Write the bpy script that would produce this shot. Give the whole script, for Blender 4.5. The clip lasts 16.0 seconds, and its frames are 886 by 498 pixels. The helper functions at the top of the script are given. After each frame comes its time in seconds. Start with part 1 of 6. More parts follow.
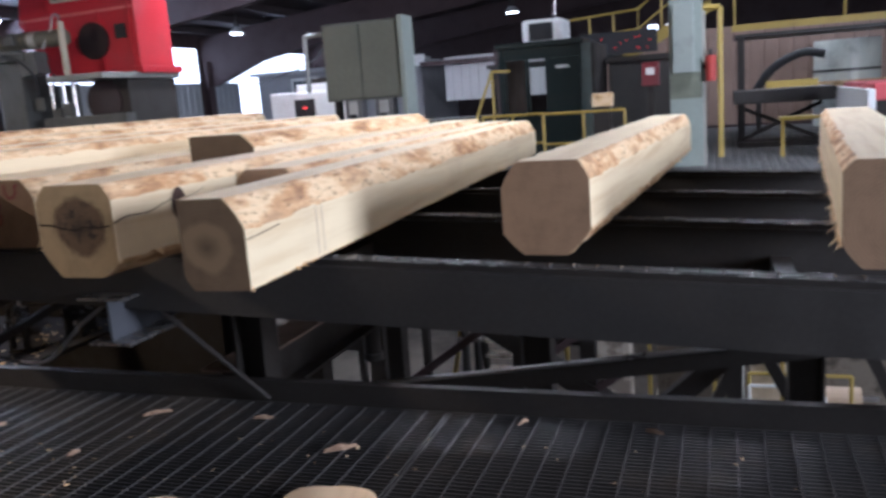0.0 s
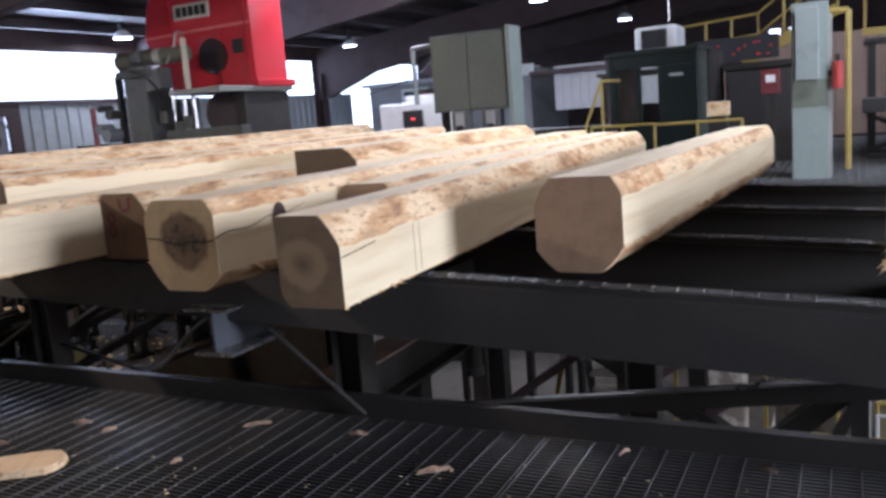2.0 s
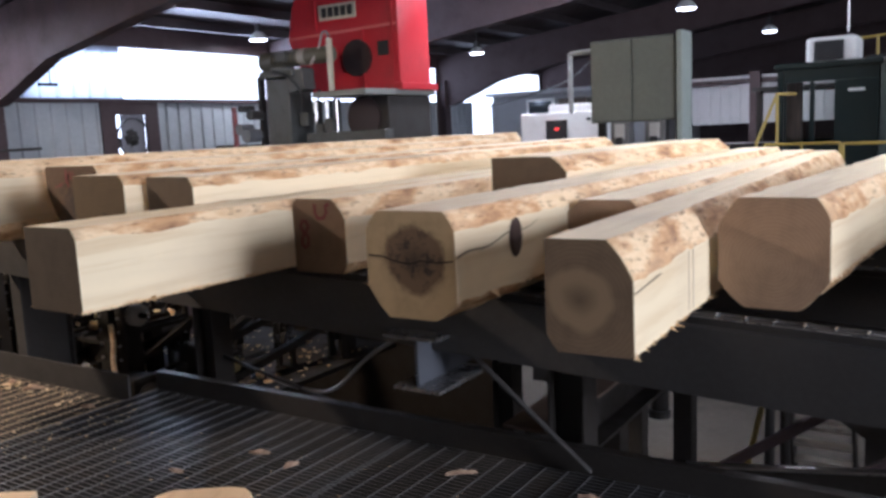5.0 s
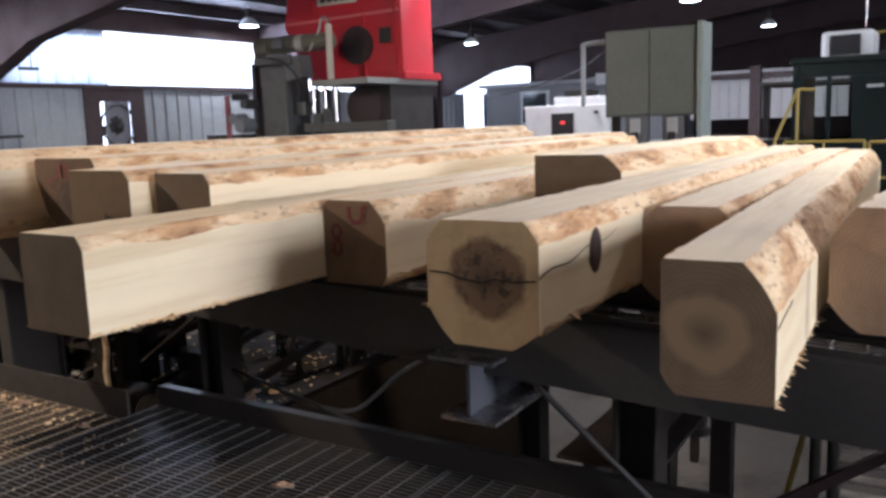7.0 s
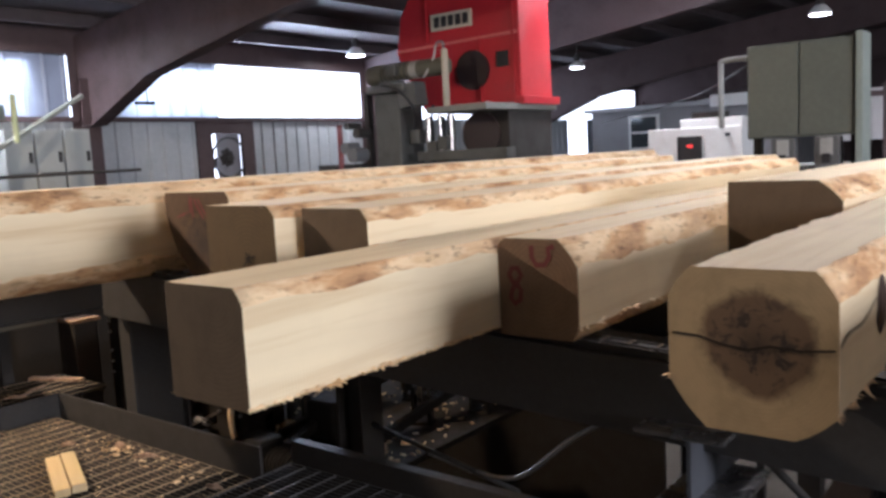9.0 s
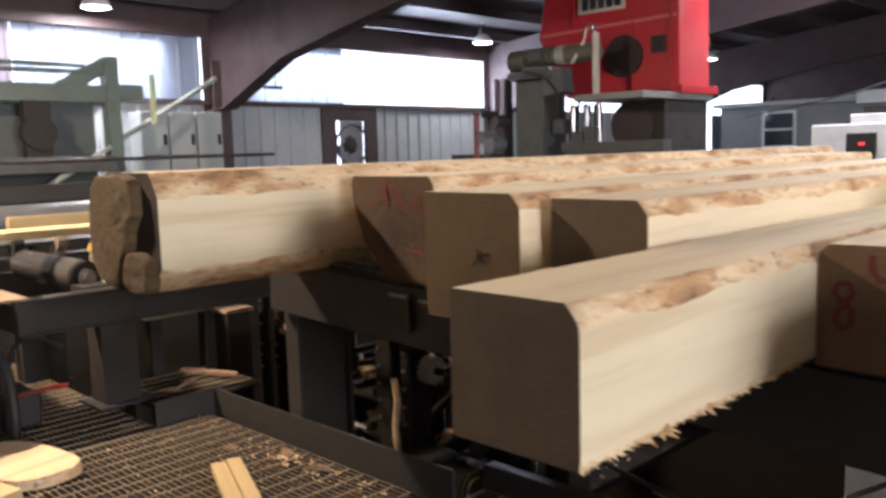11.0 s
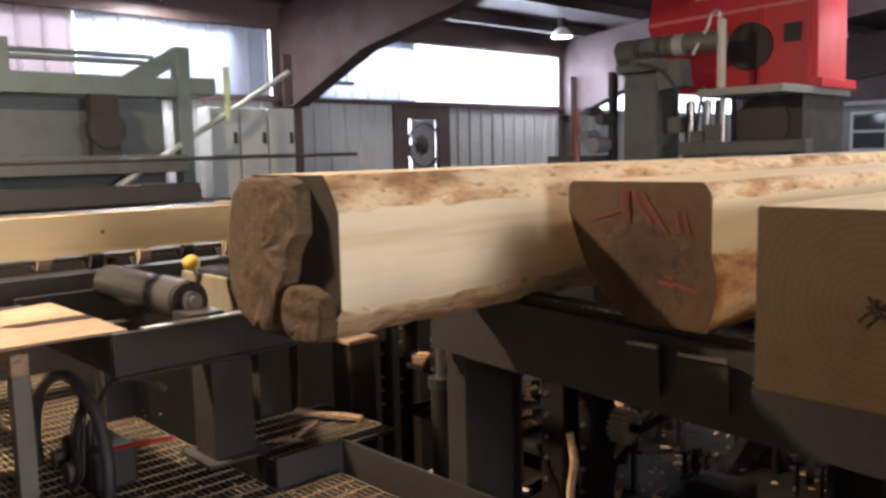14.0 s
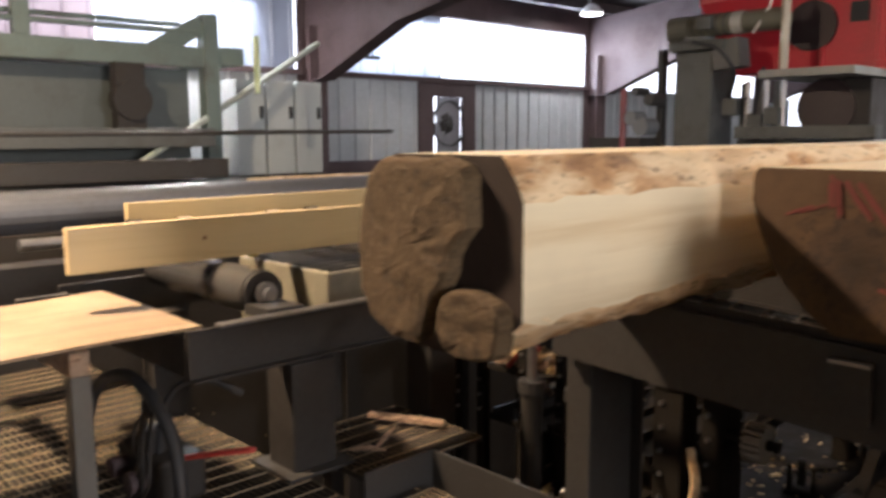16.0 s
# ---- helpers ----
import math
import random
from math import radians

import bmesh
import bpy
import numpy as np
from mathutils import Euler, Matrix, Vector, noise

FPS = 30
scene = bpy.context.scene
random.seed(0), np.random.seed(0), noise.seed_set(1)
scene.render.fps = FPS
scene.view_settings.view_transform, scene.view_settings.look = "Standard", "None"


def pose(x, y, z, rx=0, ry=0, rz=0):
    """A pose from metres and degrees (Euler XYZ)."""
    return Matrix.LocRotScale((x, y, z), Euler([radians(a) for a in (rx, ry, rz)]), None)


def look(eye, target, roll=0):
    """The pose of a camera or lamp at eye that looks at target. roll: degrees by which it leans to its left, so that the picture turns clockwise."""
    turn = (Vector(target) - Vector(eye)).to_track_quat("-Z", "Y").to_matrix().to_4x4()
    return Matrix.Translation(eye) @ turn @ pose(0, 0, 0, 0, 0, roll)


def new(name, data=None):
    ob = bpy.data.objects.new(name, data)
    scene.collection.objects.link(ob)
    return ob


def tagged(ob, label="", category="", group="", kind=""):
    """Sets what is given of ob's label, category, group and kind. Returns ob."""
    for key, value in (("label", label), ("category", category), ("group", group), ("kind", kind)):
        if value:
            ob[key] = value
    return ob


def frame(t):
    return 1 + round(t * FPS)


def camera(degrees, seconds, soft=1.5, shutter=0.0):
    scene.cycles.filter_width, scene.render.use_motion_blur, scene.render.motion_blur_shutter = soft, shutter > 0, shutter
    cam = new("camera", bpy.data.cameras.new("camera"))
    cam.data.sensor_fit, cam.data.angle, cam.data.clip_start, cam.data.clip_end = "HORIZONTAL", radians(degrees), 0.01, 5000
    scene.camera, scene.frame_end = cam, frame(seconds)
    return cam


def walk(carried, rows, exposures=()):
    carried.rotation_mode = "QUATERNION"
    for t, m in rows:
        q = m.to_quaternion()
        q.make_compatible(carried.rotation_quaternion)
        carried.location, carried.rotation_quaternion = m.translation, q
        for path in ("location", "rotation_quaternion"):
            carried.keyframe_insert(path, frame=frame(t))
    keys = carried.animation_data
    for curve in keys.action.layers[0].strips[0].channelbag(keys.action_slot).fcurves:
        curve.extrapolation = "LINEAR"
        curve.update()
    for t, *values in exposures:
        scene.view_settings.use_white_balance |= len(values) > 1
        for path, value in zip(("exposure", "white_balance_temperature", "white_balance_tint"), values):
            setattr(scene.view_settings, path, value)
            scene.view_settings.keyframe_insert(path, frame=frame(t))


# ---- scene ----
cam = camera(56.5, 16.0, soft=3.1, shutter=0.5)
PATH = [
    (0, (0.296, 0.824, 1.527), (-0.35, 2.682, 1.164), -4.2),
    (0.5, (0.212, 0.836, 1.524), (-0.527, 2.661, 1.173), -4.2),
    (1, (0.237, 0.883, 1.524), (-0.521, 2.699, 1.165), -3.7),
    (1.5, (0.275, 0.934, 1.533), (-0.464, 2.758, 1.175), -3.4),
    (2, (0.3, 0.94, 1.55), (-0.587, 2.703, 1.227), -4.6),
    (2.5, (0.189, 0.979, 1.548), (-0.701, 2.744, 1.245), -3.1),
    (3, (0.011, 0.986, 1.565), (-0.884, 2.753, 1.288), -3.9),
    (3.5, (-0.099, 1.029, 1.56), (-1.028, 2.775, 1.259), -3.6),
    (4, (-0.188, 1.149, 1.58), (-1.214, 2.85, 1.342), -3.5),
    (4.5, (-0.363, 1.179, 1.549), (-1.423, 2.85, 1.26), -2.5),
    (4.7, (-0.459, 1.183, 1.551), (-1.544, 2.839, 1.269), -2.8),
    (6.8, (-1.033, 1.339, 1.573), (-2.109, 3.001, 1.288), -2.2),
    (7, (-1.093, 1.418, 1.578), (-2.138, 3.096, 1.273), -2.0),
    (7.5, (-1.211, 1.514, 1.562), (-2.338, 3.139, 1.262), -2.0),
    (8, (-1.438, 1.502, 1.569), (-2.566, 3.13, 1.292), -4.0),
    (8.5, (-1.6, 1.588, 1.567), (-2.727, 3.219, 1.3), -3.6),
    (9, (-1.71, 1.677, 1.578), (-2.938, 3.239, 1.349), -3.0),
    (9.5, (-1.903, 1.651, 1.579), (-3.089, 3.247, 1.371), -2.8),
    (10, (-2.08, 1.582, 1.559), (-3.354, 3.107, 1.33), -2.4),
    (10.2, (-2.159, 1.61, 1.553), (-3.477, 3.091, 1.292), -1.5),
    (12.3, (-3.103, 1.879, 1.556), (-4.604, 3.19, 1.383), -2.6),
    (12.5, (-3.165, 1.897, 1.548), (-4.69, 3.175, 1.339), -2.2),
    (13, (-3.367, 1.839, 1.546), (-4.86, 3.148, 1.301), -1.4),
    (13.5, (-3.574, 1.826, 1.544), (-5.072, 3.126, 1.289), -2.4),
    (14, (-3.756, 1.905, 1.552), (-5.207, 3.263, 1.324), -1.3),
    (14.5, (-3.945, 1.856, 1.559), (-5.349, 3.256, 1.297), -1.0),
    (15, (-4.128, 1.888, 1.557), (-5.483, 3.339, 1.314), -2.0),
    (15.5, (-4.242, 1.928, 1.565), (-5.619, 3.362, 1.349), -1.7),
    (16, (-4.428, 1.849, 1.552), (-5.864, 3.213, 1.275), -0.2),
]
EXPO = 0.06
walk(cam, [(t, look(eye, target, roll)) for t, eye, target, roll in PATH], exposures=[(0, EXPO, 5000, 17), (4.5, EXPO, 5100, 17), (8.0, EXPO, 5350, 17), (12.5, EXPO, 5700, 16), (16, EXPO, 5850, 16)])

# ---- light ----
world = bpy.data.worlds.new("world")
scene.world = world
world.use_nodes = True
wn = world.node_tree.nodes
sky = wn.new("ShaderNodeTexSky")
sky.sky_type = "NISHITA"
sky.sun_disc = False
sky.sun_elevation = radians(32)
sky.sun_rotation = radians(100)
wn["Background"].inputs[1].default_value = 0.12
world.node_tree.links.new(sky.outputs[0], wn["Background"].inputs[0])


def area(name, x, y, z, tx, ty, tz, sx, sy, power, colour):
    data = bpy.data.lights.new(name, "AREA")
    data.shape, data.size, data.size_y, data.energy, data.color = "RECTANGLE", sx, sy, power, colour
    ob = new(name, data)
    ob.matrix_world = look((x, y, z), (tx, ty, tz))
    return ob


# side light from an assumed, unseen east door; daylight through the west strip windows
area("door_daylight", 9.75, 2.2, 2.6, -2.0, 4.2, 0.9, 4.2, 3.2, 1700, (1.0, 0.94, 0.85))
area("strip_daylight", -14.75, 12.6, 2.9, -8.0, 12.6, 1.2, 6.0, 0.9, 480, (0.88, 0.94, 1.0))
area("strip_daylight", -14.75, 5.0, 2.9, -8.0, 5.0, 1.2, 6.0, 0.9, 380, (0.88, 0.94, 1.0))

# ---- materials ----


def nodes(name):
    m = bpy.data.materials.new(name)
    m.use_nodes = True
    t = m.node_tree
    return m, t, t.nodes["Principled BSDF"]


def nd(t, kind, **kw):
    n = t.nodes.new("ShaderNode" + kind)
    for k, v in kw.items():
        if k in n.inputs:
            n.inputs[k].default_value = v
    return n


def ramp(t, fac, stops):
    r = t.nodes.new("ShaderNodeValToRGB")
    el = r.color_ramp.elements
    while len(el) < len(stops):
        el.new(0.5)
    for e, (p, c) in zip(el, stops):
        e.position, e.color = p, (*c, 1)
    t.links.new(fac, r.inputs[0])
    return r.outputs[0]


def mix(t, a, b, fac, how="MIX"):
    n = t.nodes.new("ShaderNodeMixRGB")
    n.blend_type = how
    for s, v in ((0, fac), (1, a), (2, b)):
        if isinstance(v, (int, float)):
            n.inputs[s].default_value = v
        elif isinstance(v, tuple):
            n.inputs[s].default_value = (*v, 1)
        else:
            t.links.new(v, n.inputs[s])
    return n.outputs[0]


def coords(t, scale=(1, 1, 1), loc=(0, 0, 0), kind="Object"):
    c = t.nodes.new("ShaderNodeTexCoord")
    m = t.nodes.new("ShaderNodeMapping")
    m.inputs["Scale"].default_value = scale
    m.inputs["Location"].default_value = loc
    t.links.new(c.outputs[kind], m.inputs[0])
    return m.outputs[0]


def noise_tex(t, vec, scale, detail=4, rough=0.55, distort=0.0):
    n = nd(t, "TexNoise", Scale=scale, Detail=detail, Roughness=rough, Distortion=distort)
    t.links.new(vec, n.inputs["Vector"])
    return n.outputs["Fac"]


def bump(t, b, height, strength, dist=0.01):
    n = nd(t, "Bump", Strength=strength, Distance=dist)
    t.links.new(height, n.inputs["Height"])
    t.links.new(n.outputs[0], b.inputs["Normal"])


def painted(name, colour, wear=(0.05, 0.045, 0.04), rough=0.45, metal=0.0, amount=0.5, scale=3.0, relief=0.08, spec=0.5):
    """Painted or bare steel with dust, scratches and scuffs."""
    m, t, b = nodes(name)
    v = coords(t)
    big = noise_tex(t, v, scale, 5, 0.65)
    fine = noise_tex(t, v, scale * 14, 3, 0.6)
    dusty = mix(t, colour, tuple(min(1, c * 1.10 + 0.004) for c in colour), ramp(t, fine, [(0.4, (0, 0, 0)), (0.75, (1, 1, 1))]))
    base = mix(t, dusty, wear, ramp(t, big, [(0.52, (0, 0, 0)), (0.52 + 0.5 * (1.05 - amount), (amount, amount, amount))]))
    t.links.new(base, b.inputs["Base Color"])
    b.inputs["Metallic"].default_value = metal
    b.inputs["Specular IOR Level"].default_value = spec
    t.links.new(ramp(t, big, [(0.3, (rough * 0.8,) * 3), (0.7, (min(1, rough * 1.35),) * 3)]), b.inputs["Roughness"])
    bump(t, b, fine, relief, 0.004)
    return m


def sawn(name, light=(0.68, 0.565, 0.365), dark=(0.57, 0.435, 0.255), along=(6, 0.35, 6)):
    m, t, b = nodes(name)
    info = t.nodes.new("ShaderNodeObjectInfo")
    c = t.nodes.new("ShaderNodeTexCoord")
    add = t.nodes.new("ShaderNodeVectorMath")
    t.links.new(c.outputs["Object"], add.inputs[0])
    shift = t.nodes.new("ShaderNodeVectorMath")
    shift.operation = "SCALE"
    shift.inputs[0].default_value = (7, 13, 5)
    t.links.new(info.outputs["Random"], shift.inputs["Scale"])
    t.links.new(shift.outputs[0], add.inputs[1])
    mp = t.nodes.new("ShaderNodeMapping")
    mp.inputs["Scale"].default_value = along
    t.links.new(add.outputs[0], mp.inputs[0])
    streak = noise_tex(t, mp.outputs[0], 2.2, 6, 0.6, 0.4)
    saw = t.nodes.new("ShaderNodeTexWave")
    saw.bands_direction = "Y"
    saw.inputs["Scale"].default_value = 28
    saw.inputs["Distortion"].default_value = 2.5
    saw.inputs["Detail"].default_value = 2
    t.links.new(add.outputs[0], saw.inputs["Vector"])
    blot = noise_tex(t, add.outputs[0], 1.6, 4, 0.6)
    base = ramp(t, streak, [(0.30, dark), (0.52, light), (0.8, tuple(min(1, v * 1.08) for v in light))])
    base = mix(t, base, (0.50, 0.40, 0.27), ramp(t, blot, [(0.52, (0, 0, 0)), (0.8, (0.5, 0.5, 0.5))]))
    base = mix(t, base, (0.93, 0.92, 0.9), 0.10, "MULTIPLY")
    t.links.new(base, b.inputs["Base Color"])
    b.inputs["Roughness"].default_value = 0.72
    bump(t, b, mix(t, streak, saw.outputs["Fac"], 0.35), 0.22, 0.006)
    return m


def wane(name, cols=((0.22, 0.105, 0.045), (0.50, 0.285, 0.125), (0.72, 0.54, 0.32), (0.58, 0.38, 0.19)), grain=9):
    """Bark-side wood: mottled orange to pale, with fine dark flecks."""
    m, t, b = nodes(name)
    v = coords(t, (1.0, 0.32, 1.0))
    n1 = noise_tex(t, v, grain, 5, 0.6, 0.0)
    n2 = noise_tex(t, v, grain * 4.5, 4, 0.65, 0.2)
    n3 = noise_tex(t, v, 3.5, 3, 0.5)
    base = ramp(t, n1, [(0.30, cols[0]), (0.44, cols[1]), (0.56, cols[2]), (0.74, cols[3])])
    base = mix(t, base, cols[2], ramp(t, n3, [(0.45, (0, 0, 0)), (0.7, (0.55, 0.55, 0.55))]))
    base = mix(t, base, tuple(c * 0.6 for c in cols[0]), ramp(t, n2, [(0.55, (0, 0, 0)), (0.67, (0.68, 0.68, 0.68))]))
    t.links.new(base, b.inputs["Base Color"])
    b.inputs["Roughness"].default_value = 0.85
    bump(t, b, mix(t, n1, n2, 0.5), 0.8, 0.02)
    return m


def end_grain(name, cx, cz, heart=0.0, heart_col=(0.30, 0.17, 0.08), sap=(0.55, 0.37, 0.18), ring=26, dark=0.35, rough_cut=0.25, rot=0.0):
    """Cross-cut end: growth rings round the pith at (cx, cz) of the end face."""
    m, t, b = nodes(name)
    v = coords(t, (1, 0.02, 1), (-cx, 0, -cz))
    w = t.nodes.new("ShaderNodeTexWave")
    w.wave_type, w.rings_direction = "RINGS", "Y"
    for k, val in (("Scale", ring), ("Distortion", 3.2), ("Detail", 4.0), ("Detail Scale", 1.1)):
        w.inputs[k].default_value = val
    t.links.new(v, w.inputs["Vector"])
    length = t.nodes.new("ShaderNodeVectorMath")
    length.operation = "LENGTH"
    nv = nd(t, "TexNoise", Scale=5.0, Detail=3.0)
    t.links.new(v, nv.inputs["Vector"])
    t.links.new(v, length.inputs[0])
    wob = t.nodes.new("ShaderNodeMath")
    wob.operation = "MULTIPLY_ADD"
    wob.inputs[1].default_value, wob.inputs[2].default_value = 0.10, -0.05
    t.links.new(nv.outputs["Fac"], wob.inputs[0])
    rad = t.nodes.new("ShaderNodeMath")
    t.links.new(length.outputs["Value"], rad.inputs[0])
    t.links.new(wob.outputs[0], rad.inputs[1])
    blot = noise_tex(t, v, 9, 5, 0.65)
    base = mix(t, sap, tuple(c * (1 - dark) for c in sap), w.outputs["Fac"])
    base = mix(t, base, tuple(c * 0.55 for c in sap), ramp(t, blot, [(0.45, (0, 0, 0)), (0.8, (0.75, 0.75, 0.75))]))
    if heart:
        zone = ramp(t, rad.outputs[0], [(max(0.0, heart - 0.012), (0.9, 0.9, 0.9)), (heart + 0.012, (0, 0, 0))])
        base = mix(t, base, heart_col, zone)
        core = ramp(t, rad.outputs[0], [(0.0, (0.85, 0.85, 0.85)), (heart * 0.62, (0, 0, 0))])
        base = mix(t, base, tuple(c * 0.35 for c in heart_col), core)
    if rot:
        spots = ramp(t, noise_tex(t, v, 26, 4, 0.7, 0.8), [(0.50, (0, 0, 0)), (0.60, (0.9, 0.9, 0.9))])
        inner = ramp(t, rad.outputs[0], [(rot * 0.5, (1, 1, 1)), (rot, (0, 0, 0))])
        base = mix(t, base, (0.03, 0.018, 0.012), mix(t, spots, inner, 1.0, "MULTIPLY"))
    t.links.new(base, b.inputs["Base Color"])
    b.inputs["Roughness"].default_value = 0.85
    bump(t, b, mix(t, w.outputs["Fac"], blot, 0.5 if dark > 0.3 else 0.93), rough_cut, 0.008)
    return m


SAWN = sawn("sawn_pine")
WANE = wane("waney_edge")
STEEL_DARK = painted("dark_painted_steel", (0.023, 0.0195, 0.0165), (0.038, 0.029, 0.020), 0.55, 0.0, 0.5, 3.0, 0.08, 0.35)
STEEL_GREY = painted("blue_grey_steel", (0.033, 0.030, 0.027), (0.038, 0.030, 0.022), 0.5, 0.1)
STEEL_BARE = painted("worn_bare_steel", (0.36, 0.35, 0.34), (0.12, 0.10, 0.08), 0.32, 0.9)
GRATE = painted("grating_steel", (0.032, 0.031, 0.031), (0.10, 0.08, 0.06), 0.55, 0.4, 0.6, 2.0)
RED = painted("red_machine_paint", (0.40, 0.014, 0.022), (0.22, 0.03, 0.03), 0.38, 0.0, 0.5, 2.0)
GREEN = painted("grey_green_paint", (0.115, 0.126, 0.105), (0.092, 0.10, 0.082), 0.5, 0.0, 0.4, 1.5, 0.02)
MACHINE_GREY = painted("machine_grey_paint", (0.085, 0.09, 0.088), (0.06, 0.055, 0.05), 0.5, 0.1, 0.6, 2.0)
GREEN_MACHINE = painted("machine_green_paint", (0.115, 0.15, 0.135), (0.09, 0.09, 0.075), 0.5, 0.0, 0.7, 2.0)
DARK_GREEN = painted("dark_green_paint", (0.007, 0.014, 0.013), (0.03, 0.035, 0.03), 0.35, 0.0, 0.4)
YELLOW = painted("safety_yellow_paint", (0.37, 0.27, 0.055), (0.20, 0.14, 0.05), 0.45, 0.0, 0.6, 5.0)
WHITE = painted("white_enamel", (0.72, 0.73, 0.72), (0.45, 0.42, 0.38), 0.42, 0.0, 0.4)
PALE = painted("pale_green_column_paint", (0.25, 0.285, 0.255), (0.20, 0.21, 0.18), 0.5, 0.0, 0.5, 1.2)
SIDING = painted("galvanised_siding", (0.42, 0.445, 0.46), (0.30, 0.33, 0.33), 0.5, 0.35, 0.5, 1.0)
ROOF = painted("dusty_roof_steel", (0.075, 0.060, 0.062), (0.045, 0.035, 0.036), 0.7, 0.1, 0.5, 0.8)
RUST = painted("rust_primer_steel", (0.060, 0.038, 0.038), (0.035, 0.025, 0.024), 0.65, 0.0, 0.5, 1.5)
CONCRETE = painted("dusty_concrete", (0.095, 0.081, 0.065), (0.04, 0.034, 0.028), 0.95, 0.0, 0.7, 0.9, 0.2, 0.1)
CHAIN_BRIGHT = painted("bright_chain_steel", (0.66, 0.65, 0.63), (0.22, 0.20, 0.18), 0.22, 0.85, 0.5, 9.0)
CHAIN_DULL = painted("dull_chain_steel", (0.11, 0.105, 0.10), (0.06, 0.055, 0.05), 0.4, 0.6, 0.5, 9.0)
CHAIN = painted("polished_chain_steel", (0.32, 0.31, 0.30), (0.18, 0.16, 0.14), 0.25, 0.85, 0.5, 9.0)
WORN_TOP = painted("worn_grating_top", (0.14, 0.132, 0.125), (0.18, 0.145, 0.105), 0.4, 0.5, 0.6, 2.0)
# near-black steel: the shade of the pit is put into its colour
PIT_SHADE = painted("pit_shade_steel", (0.012, 0.0095, 0.007), (0.019, 0.013, 0.008), 0.8, 0.0, 0.6, 6.0, 0.08, 0.15)
# sawdust tan, brightened for the warm light on the west walkway
LIT_DUST_TOP = painted("lit_sawdust_top", (0.25, 0.188, 0.117), (0.10, 0.077, 0.053), 0.8, 0.0, 0.6, 2.0)
RUST_LIT_TOP = painted("lit_rusty_flange", (0.16, 0.115, 0.085), (0.07, 0.05, 0.042), 0.6, 0.2, 0.7, 2.2)
DUSTY_STEEL = painted("dusty_gear_steel", (0.34, 0.30, 0.24), (0.16, 0.13, 0.10), 0.6, 0.3)
BLACK = painted("black_rubber", (0.018, 0.018, 0.019), (0.05, 0.045, 0.04), 0.6, 0.0, 0.4)
BARK = wane("chip_wood", ((0.35, 0.20, 0.09), (0.60, 0.40, 0.20), (0.75, 0.58, 0.36), (0.50, 0.30, 0.13)))
BOARD = sawn("fresh_board", (0.56, 0.43, 0.215), (0.47, 0.345, 0.16))


def glow(name, colour, strength):
    m, t, b = nodes(name)
    b.inputs["Base Color"].default_value = (*[0.3 * c for c in colour], 1)
    b.inputs["Emission Color"].default_value = (*colour, 1)
    b.inputs["Emission Strength"].default_value = strength
    return m


def plain(name, colour, rough=0.6, metal=0.0):
    m, t, b = nodes(name)
    v = coords(t)
    n = noise_tex(t, v, 12, 4)
    t.links.new(mix(t, colour, tuple(c * 0.7 for c in colour), n), b.inputs["Base Color"])
    b.inputs["Roughness"].default_value, b.inputs["Metallic"].default_value = rough, metal
    return m




def backlit(name, colour):
    """Milky fibreglass sheet that lets daylight through."""
    m, t, b = nodes(name)
    v = coords(t)
    n = noise_tex(t, v, 2.5, 4)
    col = mix(t, colour, tuple(c * 0.72 for c in colour), n)
    tr = t.nodes.new("ShaderNodeBsdfTranslucent")
    mx = t.nodes.new("ShaderNodeMixShader")
    mx.inputs[0].default_value = 0.75
    t.links.new(col, tr.inputs[0])
    t.links.new(col, b.inputs["Base Color"])
    t.links.new(b.outputs[0], mx.inputs[1])
    t.links.new(tr.outputs[0], mx.inputs[2])
    t.links.new(mx.outputs[0], t.nodes["Material Output"].inputs[0])
    return m


FIBREGLASS = backlit("milky_fibreglass", (0.36, 0.37, 0.40))
FIBREGLASS_WARM = backlit("aged_fibreglass", (0.30, 0.26, 0.26))
SKYGLOW = glow("overcast_sky", (0.95, 0.97, 1.0), 3.0)
LAMPGLOW = glow("lamp_glow", (1.0, 0.98, 0.93), 14.0)
PAINT_MARK = plain("red_marking_paint", (0.17, 0.040, 0.034), 0.9)
SPLINTER = wane("torn_splinter_wood", ((0.11, 0.065, 0.04), (0.27, 0.17, 0.11), (0.42, 0.29, 0.19), (0.20, 0.12, 0.07)), 40)
CRACK = plain("crack_shadow", (0.02, 0.012, 0.008), 0.95)
LETTER = plain("sign_letter", (0.03, 0.03, 0.03))
SIGN = plain("sign_plate", (0.62, 0.58, 0.45))
REDHOSE = plain("red_hose", (0.45, 0.05, 0.04), 0.45)
# pale tone imitates light reflected off the far platform's grating
BRIGHT_GRATING = painted("light_struck_grating", (0.34, 0.34, 0.33), (0.20, 0.19, 0.17), 0.45, 0.4)
CAB_GLASS, _tree, _pb = nodes("clear_cab_glass")
_pb.inputs["Transmission Weight"].default_value = 1.0
_pb.inputs["Roughness"].default_value = 0.04
_pb.inputs["IOR"].default_value = 1.1
_pb.inputs["Base Color"].default_value = (0.80, 0.84, 0.82, 1)
GLASSY = plain("dark_glass", (0.05, 0.06, 0.065), 0.08)
PAPER = plain("pale_label", (0.75, 0.75, 0.72), 0.6)

# ---- building blocks ----


def thing(name, label, category, group="", kind="", at=None):
    ob = new(name)
    ob.empty_display_size = 0.05
    if at is not None:
        ob.matrix_world = at
    return tagged(ob, label, category, group, kind)


